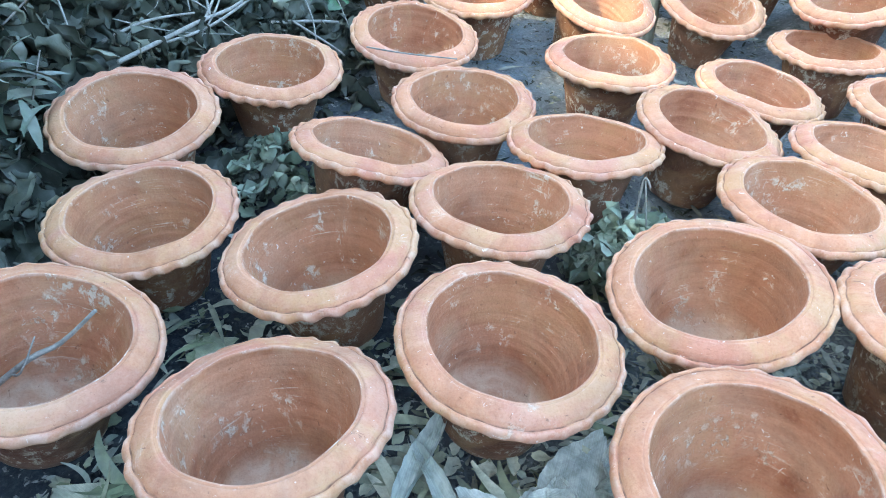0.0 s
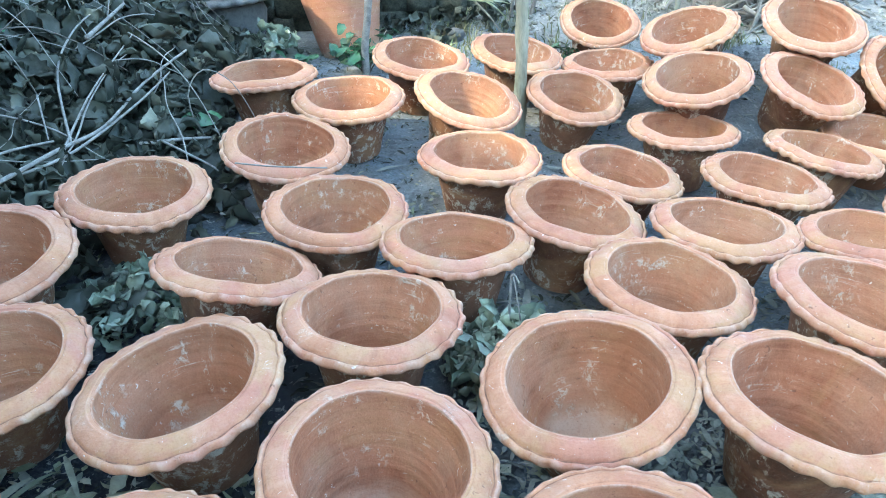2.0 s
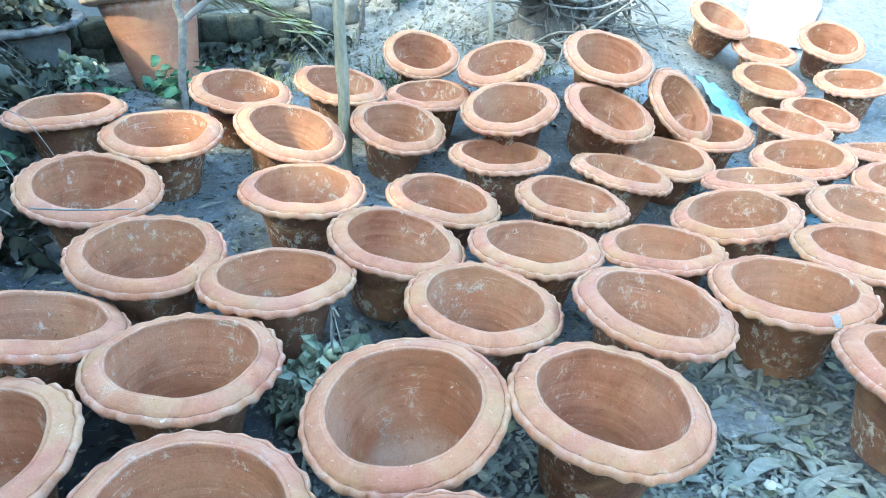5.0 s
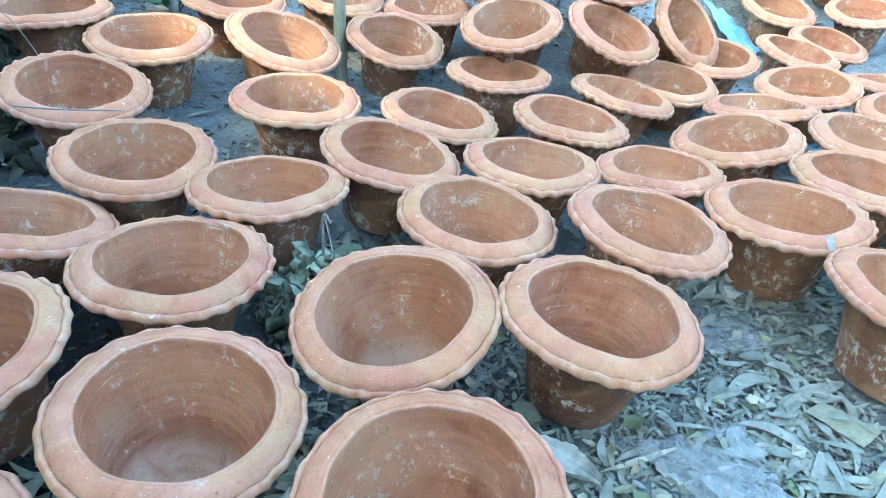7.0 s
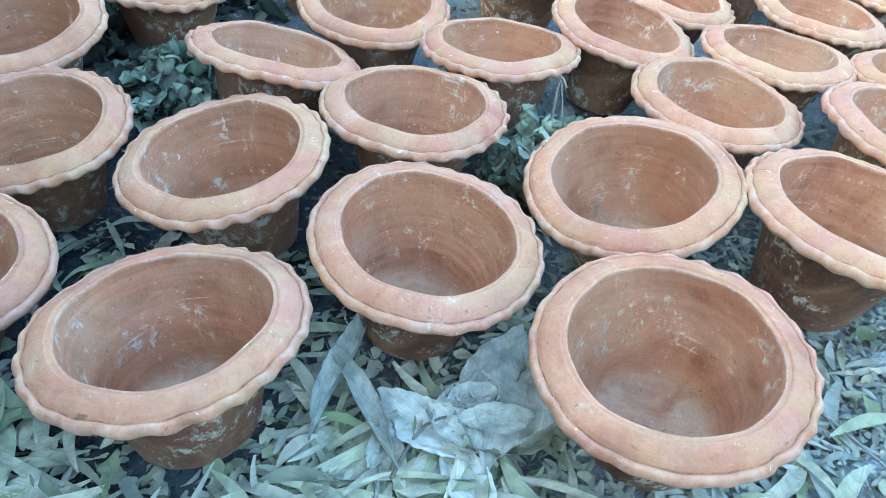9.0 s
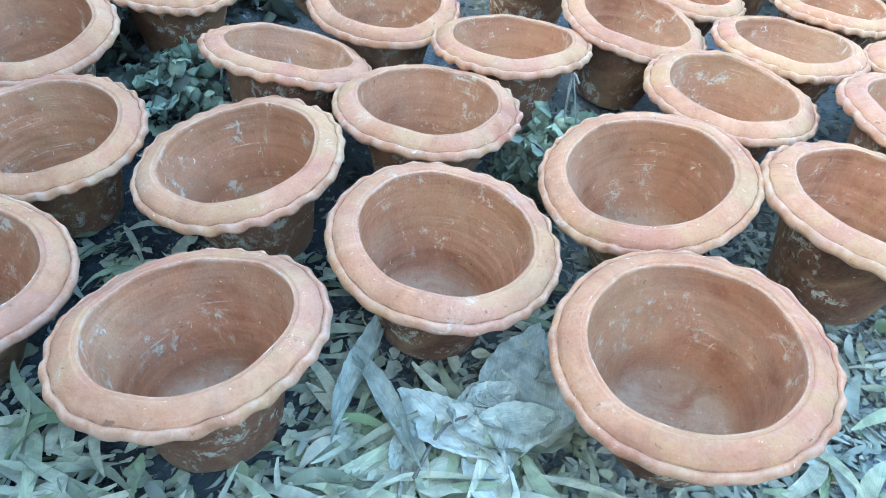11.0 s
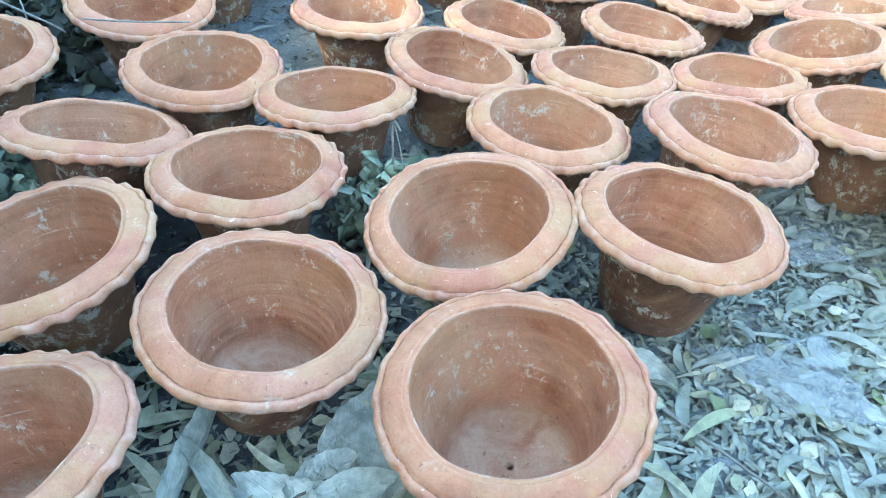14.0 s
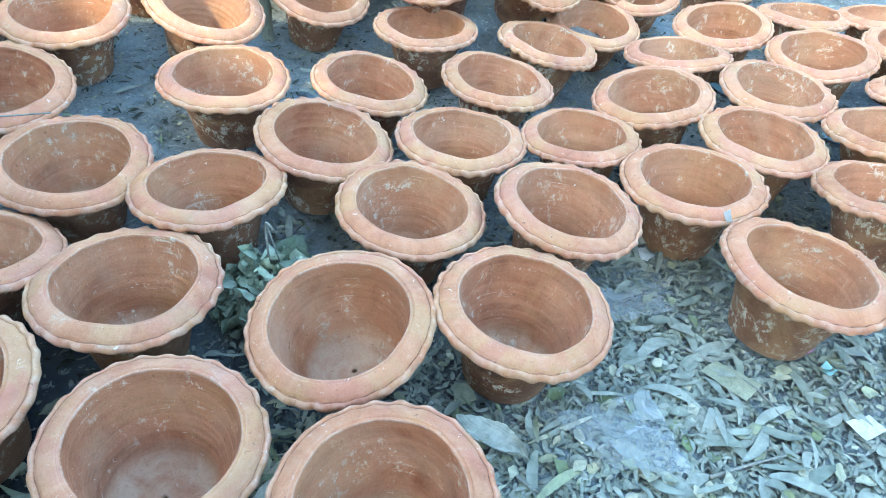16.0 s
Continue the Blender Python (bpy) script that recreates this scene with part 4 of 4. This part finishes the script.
twig("thin twig lying on the soil", [(1.20, 0.60, 0.012), (1.33, 0.58, 0.018), (1.46, 0.56, 0.012)], 0.0045)
twig("thin twig lying on the soil", [(0.80, 0.80, 0.012), (0.87, 0.62, 0.02), (0.93, 0.50, 0.012)], 0.0035)


def heap_stems():
    """Long pale stems and vines that run over the leaf heap."""
    rng = random.Random(17)
    for k in range(150):
        x, y = rng.uniform(-2.1, -0.50), rng.uniform(1.8, 4.0)
        a = rng.uniform(-0.9, 2.2)
        length = rng.uniform(0.25, 0.75)
        bow = rng.uniform(0.01, 0.12)
        pts = []
        run = [(x + math.cos(a) * length * (i / 10 - 0.5), y + math.sin(a) * length * (i / 10 - 0.5)) for i in range(11)]
        if any(math.hypot(px - c, py - d) < 0.27 for px, py in run for c, d, _, _, _ in SEATS):
            continue
        for i in range(6):
            u = i / 5
            px, py = run[2 * i]
            lift = heap_height(px, py)
            pts.append((px + 0.014 * rng.uniform(-1, 1), py + 0.014 * rng.uniform(-1, 1), ground(px, py) + lift + 0.02 + bow * math.sin(math.pi * u)))
        twig("long pale dry stem lying over the leaf heap", pts, rng.uniform(0.0015, 0.004), STEM if rng.random() < 0.75 else DARK_STEM, 0.5)
    twig("pale arching vine above a pot", [(-0.46, 2.75, 0.28), (-0.47, 2.72, 0.48), (-0.40, 2.72, 0.57), (-0.30, 2.70, 0.52), (-0.22, 2.66, 0.36)], 0.0032)
    for thick, pts in ((0.008, [(-0.98, 2.08, 0.38), (-0.82, 2.36, 0.42), (-0.72, 2.53, 0.44), (-0.64, 2.79, 0.52), (-0.53, 3.08, 0.58)]), (0.005, [(-0.81, 2.34, 0.40), (-0.78, 2.65, 0.53), (-0.71, 3.03, 0.66)]),
                       (0.005, [(-0.79, 2.40, 0.42), (-0.89, 2.70, 0.60), (-0.88, 2.94, 0.71), (-0.83, 3.14, 0.76)]), (0.009, [(-0.83, 2.88, 0.68), (-0.76, 3.19, 0.76)]), (0.008, [(-0.62, 2.53, 0.37), (-0.48, 2.60, 0.355), (-0.40, 2.64, 0.34)]),
                       (0.005, [(-0.55, 2.55, 0.37), (-0.40, 2.50, 0.29), (-0.36, 2.47, 0.27)]), (0.006, [(-1.05, 2.15, 0.42), (-0.95, 2.27, 0.45), (-0.84, 2.40, 0.44)]), (0.006, [(-0.98, 2.16, 0.39), (-0.80, 2.35, 0.40), (-0.65, 2.66, 0.47), (-0.57, 2.92, 0.53)]), (0.004, [(-0.91, 2.54, 0.56), (-0.85, 2.39, 0.45)])):
        twig("long pale dry branch lying across the leaf heap", pts, thick, STEM, 0.6)
    for x, y, lean, thick in ((1.08, 4.30, 0.03, 0.012), (1.16, 4.42, -0.04, 0.009), (1.22, 4.36, 0.06, 0.014), (1.30, 4.50, 0.02, 0.010), (1.02, 4.46, -0.05, 0.008)):
        twig("upright dark bare stem growing behind a pole", [(x, y, ground(x, y) - 0.03), (x + lean, y, 0.7), (x + 2.2 * lean, y + 0.02, 1.4)], thick, DARK_STEM, 0.6)
    twig("upright pale stem against the wall", [(-0.98, 3.5, 0.5), (-0.97, 3.6, 0.85), (-0.93, 3.65, 1.5)], 0.007)
    twig("upright pale stem against the wall", [(-0.62, 4.3, 0.4), (-0.60, 4.32, 1.0), (-0.52, 4.35, 1.7)], 0.022)


heap_stems()


def green_plant(label, x, y, z, count, spread, height, size, seed):
    rng = random.Random(seed)
    plant = tagged(new("green_plant"), label, "plant")
    plant.location = (x, y, z)
    stalks, leaves = [], []
    for k in range(max(3, count // 6)):
        a, r = rng.uniform(0, 6.28), spread * rng.random()
        top = Vector((r * math.cos(a), r * math.sin(a), height * rng.uniform(0.5, 1)))
        stalks.append(tube([(0, 0, -0.02), top * 0.5 + Vector((0, 0, 0.02)), top], [0.004, 0.003, 0.002], 5))
        for _ in range(6):
            u = rng.uniform(0.4, 1.05)
            at = top * u + 0.03 * Vector((rng.uniform(-1, 1), rng.uniform(-1, 1), rng.uniform(-1, 1)))
            leaves.append(moved(broad_leaf(rng, size * rng.uniform(0.6, 1.1), rng.uniform(0.2, 0.6)), Matrix.Translation(at) @ pose(0, 0, 0, rng.uniform(-35, 35), rng.uniform(-35, 35), rng.uniform(0, 360))))
    part("stalks", mesh("stalks", *join(stalks), DARK_STEM), plant)
    part("foliage", mesh("foliage", *join(leaves), GREEN_LEAF), plant)


green_plant("low green leafy weed at the foot of a planter", 0.20, 3.72, ground(0.2, 3.72), 84, 0.22, 0.21, 0.085, 1)
green_plant("broad green leaves growing in the shade beside a planter", -0.22, 3.62, ground(-0.22, 3.62), 18, 0.12, 0.18, 0.12, 2)
green_plant("small green weeds growing behind pots", 1.28, 3.72, ground(1.28, 3.72), 48, 0.18, 0.15, 0.06, 3)
green_plant("bright green weed beside the dead vines", 1.98, 3.42, ground(1.98, 3.42), 30, 0.10, 0.16, 0.07, 4)
green_plant("few green leaves poking out of the leaf heap", -1.13, 2.85, ground(-1.13, 2.85) + 0.36, 5, 0.10, 0.06, 0.09, 5)
tagged(new("green_leaf", mesh("green_leaf", *moved(broad_leaf(random.Random(6), 0.15, 0.35, 0.25), Matrix.Translation((-0.45, 2.78, ground(-0.45, 2.78) + 0.13)) @ pose(0, 0, 0, 28, 8, 15)), GREEN_LEAF)),
       "single broad green leaf among dry stems", "leaf")
green_plant("few green leaves poking out of the leaf heap", -1.60, 2.75, ground(-1.60, 2.75) + 0.40, 6, 0.10, 0.08, 0.12, 8)
green_plant("green weed growing at the stone wall", 1.58, 4.62, ground(1.58, 4.62), 30, 0.14, 0.30, 0.10, 7)


# ---- dead vines, sheets and rubble at the back ----
def vine_pile():
    rng = random.Random(29)
    pile = tagged(new("vine_pile"), "tangled pile of pale dead vines and roots on the mound", "brushwood")
    for k in range(150):
        x, y = rng.gauss(2.52, 0.16), rng.gauss(3.92, 0.08)
        z = ground(x, y) + rng.uniform(0.04, 0.42)
        a, turn, drift = rng.uniform(0, 6.28), rng.uniform(-0.16, 0.16), rng.uniform(-0.012, 0.012)
        pts = []
        for i in range(16):
            pts.append((x, y, max(z, ground(x, y) + 0.01)))
            a += turn + rng.uniform(-0.16, 0.16)
            x, y, z = x + 0.036 * math.cos(a), y + drift, z + 0.030 * math.sin(a) - 0.006
        r = rng.uniform(0.004, 0.013)
        part("vine", mesh("vine", *tube(pts, [r * (1 - 0.035 * i) for i in range(16)], 6), STEM if rng.random() < 0.65 else DARK_STEM), pile)
    # dark mound added as a backing for the tangle
    verts, faces = lathe([(0.42, -0.10), (0.38, 0.10), (0.28, 0.24), (0.14, 0.33), (0.01, 0.36)], 40, False,
                         lambda r, z, a, i: (r * (1 + 0.2 * noise.noise(Vector((math.cos(a) * 2, math.sin(a) * 2, z * 8)))), z))
    core = part("mould", mesh("mould", verts, faces, DARK_STEM), pile, "dark backing core inside the pile")
    core.matrix_basis = Matrix.Translation((2.52, 4.10, ground(2.52, 4.10))) @ Matrix.Diagonal((0.9, 0.5, 1.0, 1))


vine_pile()


def sheet(name, label, category, corners, material, wrinkle, seed, n=18, lift=0.012):
    """A crumpled sheet spread between four corners."""
    a, b, c, d = [Vector(p) for p in corners]
    verts, faces = [], []
    for j in range(n):
        for i in range(n):
            u, v = i / (n - 1), j / (n - 1)
            ragged = 0.05 * noise.noise(Vector((u * 5 + seed, v * 5, 1))) * (1 if i in (0, n - 1) or j in (0, n - 1) else 0.2)
            p = a.lerp(b, u + ragged).lerp(d.lerp(c, u + ragged), v + ragged)
            p.z += lift + wrinkle * (noise.noise(Vector((p.x * 13 + seed, p.y * 13, seed))) + 0.5 * noise.noise(Vector((p.x * 34, p.y * 34, seed + 3))))
            verts.append(p)
    for j in range(n - 1):
        for i in range(n - 1):
            faces.append((j * n + i, j * n + i + 1, j * n + n + i + 1, j * n + n + i))
    return tagged(new(name, mesh(name, verts, faces, material)), label, category)


def on(x, y, up=0.0):
    return (x, y, ground(x, y) + up)


sheet("white_sheet", "crumpled white plastic sheet lying on the slope", "plastic sheet", [on(3.98, 4.10), on(4.45, 3.98), on(5.25, 4.65), on(4.62, 4.80)], WHITE_SHEET, 0.03, 1, 30, 0.035)
sheet("white_sheet", "white sheet laid over the pile of dead vines", "plastic sheet", [(1.97, 3.72, 0.735), (2.45, 3.74, 0.765), (2.6, 4.3, 0.86), (2.0, 4.3, 0.84)], WHITE_SHEET, 0.02, 2, 22)
sheet("blue_sheet", "crumpled pale blue plastic sheet beside the mound", "plastic sheet", [on(3.12, 3.15, 0.02), on(3.36, 3.22, 0.02), on(3.34, 3.50, 0.05), on(3.14, 3.55, 0.06)], BLUE_SHEET, 0.03, 3)
sheet("blue_sheet", "scrap of blue plastic between pots", "plastic sheet", [on(2.55, 1.98), on(2.82, 2.0), on(2.75, 2.12), on(2.55, 2.1)], BLUE_SHEET, 0.012, 4, 10)
sheet("blue_sheet", "scrap of blue plastic between pots", "plastic sheet", [on(2.66, 1.45), on(2.80, 1.46), on(2.82, 1.6), on(2.62, 1.58)], BLUE_SHEET, 0.012, 5, 10)
sheet("clear_film", "dusty torn piece of clear plastic film on the soil", "plastic film", [on(0.96, 0.88), on(1.22, 0.84), on(1.16, 0.62), on(1.01, 0.70)], FILM, 0.011, 6, 26, 0.026)
sheet("clear_film", "dusty torn piece of clear plastic film on the soil", "plastic film", [on(1.30, 1.20), on(1.49, 1.15), on(1.46, 1.04), on(1.28, 1.07)], FILM, 0.012, 7, 20, 0.02)
sheet("paper_scrap", "small crumpled white paper on the soil", "paper", [on(1.51, 1.24), on(1.57, 1.25), on(1.57, 1.30), on(1.52, 1.30)], PAPER, 0.02, 10, 8, 0.02)
sheet("paper_scrap", "white paper tag caught on a pot's rim", "paper", [(1.615, 1.112, 0.262), (1.635, 1.11, 0.268), (1.655, 1.10, 0.215), (1.648, 1.102, 0.20)], PAPER, 0.004, 11, 6, 0.0)
sheet("paper_scrap", "small white scrap of paper on the soil", "paper", [on(1.60, 0.52), on(1.67, 0.52), on(1.67, 0.57), on(1.60, 0.58)], PAPER, 0.008, 12, 8, 0.02)
sheet("cyan_wrapper", "crumpled cyan wrapper on the soil", "wrapper", [on(1.67, 0.69), on(1.715, 0.70), on(1.71, 0.735), on(1.665, 0.72)], CYAN, 0.016, 13, 9, 0.02)
sheet("cyan_wrapper", "green and yellow wrapper under a pot", "wrapper", [on(0.77, 0.99), on(0.82, 0.99), on(0.83, 1.04), on(0.78, 1.05)], YELLOW, 0.012, 14, 8, 0.02)
sheet("pink_wrapper", "small pink scrap of wrapper by a pot", "wrapper", [on(1.68, 0.775), on(1.72, 0.775), on(1.72, 0.80), on(1.68, 0.80)], PINK, 0.006, 15, 6, 0.015)


def rubble():
    rng = random.Random(41)
    pieces = []
    for _ in range(900):
        x, y = rng.uniform(0.9, 3.6), rng.uniform(4.0, 5.25)
        s = rng.uniform(0.006, 0.020) * (1.5 if y > 4.6 else 1)
        bm = bmesh.new()
        bmesh.ops.create_icosphere(bm, subdivisions=1, radius=s)
        k = rng.uniform(0, 99)
        v = [Vector((p.co.x * rng.uniform(0.7, 1.2), p.co.y * rng.uniform(0.7, 1.2), p.co.z * rng.uniform(0.5, 0.9))) + Vector((x, y, ground(x, y) + 0.2 * s)) for p in bm.verts]
        bm.verts.index_update()
        pieces.append((v, [tuple(q.index for q in f.verts) for f in bm.faces]))
        bm.free()
    tagged(new("rubble", mesh("rubble", *join(pieces), RUBBLE, smooth=False)), "pale broken rubble and clods along the back", "rubble", kind="stuff")


rubble()


def stone(x, y, sx, sy, sz, label, material, seed):
    bm = bmesh.new()
    bmesh.ops.create_cube(bm, size=1)
    bmesh.ops.subdivide_edges(bm, edges=bm.edges[:], cuts=3, use_grid_fill=True)
    for v in bm.verts:
        d = v.co.normalized() * 0.62
        v.co = v.co.lerp(d, 0.45)
        v.co += 0.09 * Vector((noise.noise(v.co * 3 + Vector((seed, 0, 0))), noise.noise(v.co * 3 + Vector((0, seed, 0))), noise.noise(v.co * 3 + Vector((0, 0, seed)))))
        v.co = Vector((v.co.x * sx, v.co.y * sy, v.co.z * sz))
    bm.verts.index_update()
    verts, faces = [v.co.copy() for v in bm.verts], [tuple(v.index for v in f.verts) for f in bm.faces]
    bm.free()
    ob = tagged(new("stone", mesh("stone", verts, faces, material)), label, "stone")
    ob.matrix_basis = pose(x, y, ground(x, y) + 0.38 * sz, 0, 0, seed * 40)


stone(1.02, 4.62, 0.20, 0.16, 0.20, "pale yellowish stone block at the foot of the wall", RUBBLE, 1)
stone(1.25, 4.70, 0.16, 0.14, 0.16, "pale yellowish stone block at the foot of the wall", RUBBLE, 2)
stone(0.72, 4.12, 0.10, 0.08, 0.07, "dark stone on the ground behind pots", STONE, 5)
stone(0.88, 4.05, 0.08, 0.07, 0.06, "dark stone on the ground behind pots", STONE, 6)


def palm_frond():
    rng = random.Random(51)
    frond = tagged(new("palm_frond"), "dry drooping palm frond arching beside a planter", "palm frond")
    spine = [Vector((0.30, 4.25, 0.74)), Vector((0.45, 4.23, 0.76)), Vector((0.62, 4.2, 0.71)), Vector((0.80, 4.15, 0.61)), Vector((0.92, 4.06, 0.48)), Vector((0.99, 4.0, 0.38))]
    part("rib", mesh("rib", *tube(spine, [0.010, 0.010, 0.009, 0.008, 0.006, 0.004], 6), BOARD), frond)
    blades = []
    for k in range(40):
        u = k / 39 * 3.6
        i = min(4, int(u))
        at = spine[i].lerp(spine[i + 1], u - i)
        side = 1 if k % 2 else -1
        blades.append(moved(strap_leaf(rng, rng.uniform(0.22, 0.36), 0.022, 0.15, 0.3), Matrix.Translation(at + Vector((0.05, 0, 0.0))) @ pose(0, 0, 0, side * 30, rng.uniform(10, 35), rng.uniform(-20, 15) + side * 18)))
    part("foliage", mesh("foliage", *join(blades), PALM), frond)


PALM = leaf_material("dry_palm_leaf", (0.16, 0.18, 0.06), (0.27, 0.28, 0.10), (0.38, 0.36, 0.18))
palm_frond()


def grass():
    rng = random.Random(61)
    blades = []
    for cx, cy, spread, n in ((0.75, 3.95, 0.22, 260), (1.15, 3.9, 0.15, 120), (1.9, 3.35, 0.12, 110), (2.35, 3.15, 0.10, 70), (0.9, 4.4, 0.25, 160), (1.65, 4.2, 0.2, 120)):
        for _ in range(n):
            x, y = rng.gauss(cx, spread), rng.gauss(cy, spread * 0.7)
            h = rng.uniform(0.04, 0.11)
            blades.append(moved(strap_leaf(rng, h, 0.006, 0.2, 0.6), Matrix.Translation((x, y, ground(x, y) + h * 0.35)) @ pose(0, 0, 0, rng.uniform(-25, 25), -rng.uniform(35, 85), rng.uniform(0, 360))))
    tagged(new("grass", mesh("grass", *join(blades), GRASS)), "sparse yellow-green grass behind the pots", "grass", kind="stuff")


GRASS = leaf_material("sparse_grass", (0.10, 0.14, 0.05), (0.19, 0.20, 0.08), (0.30, 0.28, 0.15))
grass()
# leaf clumps added so the shaded hollow behind the pots reads dark
leaf_clump("withered_leaves", "dark withered leaves added to stand for the shade of the hollow", 0.55, 4.25, 60, 0.30, 0.10, DRY_BROAD_SHADED, 12, (0.06, 0.12))
leaf_clump("withered_leaves", "dark withered leaves added to stand for the shade of the hollow", 0.95, 4.35, 40, 0.25, 0.08, DRY_BROAD_SHADED, 13, (0.06, 0.12))
sheet("yellowed_packaging", "flat yellowed packaging with faint round dents on the soil", "packaging", [on(1.38, 0.84), on(1.44, 0.85), on(1.49, 0.74), on(1.42, 0.72)], YELLOW, 0.004, 16, 8, 0.025)


def strap_bush():
    """A low bush of long drooping leaves beside the pots."""
    rng = random.Random(71)
    bush = tagged(new("leafy_bush"), "low bush of long drooping grey-green leaves beside pots", "bush")
    bush.location = (-1.28, 1.55, ground(-1.28, 1.55))
    stalks, leaves = [], []
    for k in range(46):
        a, r = rng.uniform(0, 6.28), 0.10 + 0.22 * rng.random()
        foot = Vector((0.16 * rng.uniform(-1, 1), 0.42 * rng.uniform(-1, 1), -0.02))
        top = foot + Vector((r * math.cos(a), r * math.sin(a), rng.uniform(0.22, 0.50)))
        if top.x > 0.22:
            top.x = 0.22
        stalks.append(tube([foot, foot.lerp(top, 0.5) + Vector((0, 0, 0.05)), top], [0.005, 0.004, 0.002], 5))
        for _ in range(9):
            at = foot.lerp(top, rng.uniform(0.35, 1.0)) + Vector((0.03 * rng.uniform(-1, 1), 0.03 * rng.uniform(-1, 1), 0.02))
            leaves.append(moved(strap_leaf(rng, rng.uniform(0.10, 0.20), rng.uniform(0.018, 0.032), 0.35, rng.uniform(-0.8, 0.8)),
                                Matrix.Translation(at) @ pose(0, 0, 0, rng.uniform(-30, 30), rng.uniform(-10, 50), rng.uniform(0, 360))))
    part("stalks", mesh("stalks", *join(stalks), DARK_STEM), bush)
    part("foliage", mesh("foliage", *join(leaves), BUSH), bush)


BUSH = leaf_material("bush_leaf", (0.03, 0.05, 0.03), (0.07, 0.10, 0.06), (0.12, 0.15, 0.10), (0.22, 0.24, 0.18))
strap_bush()
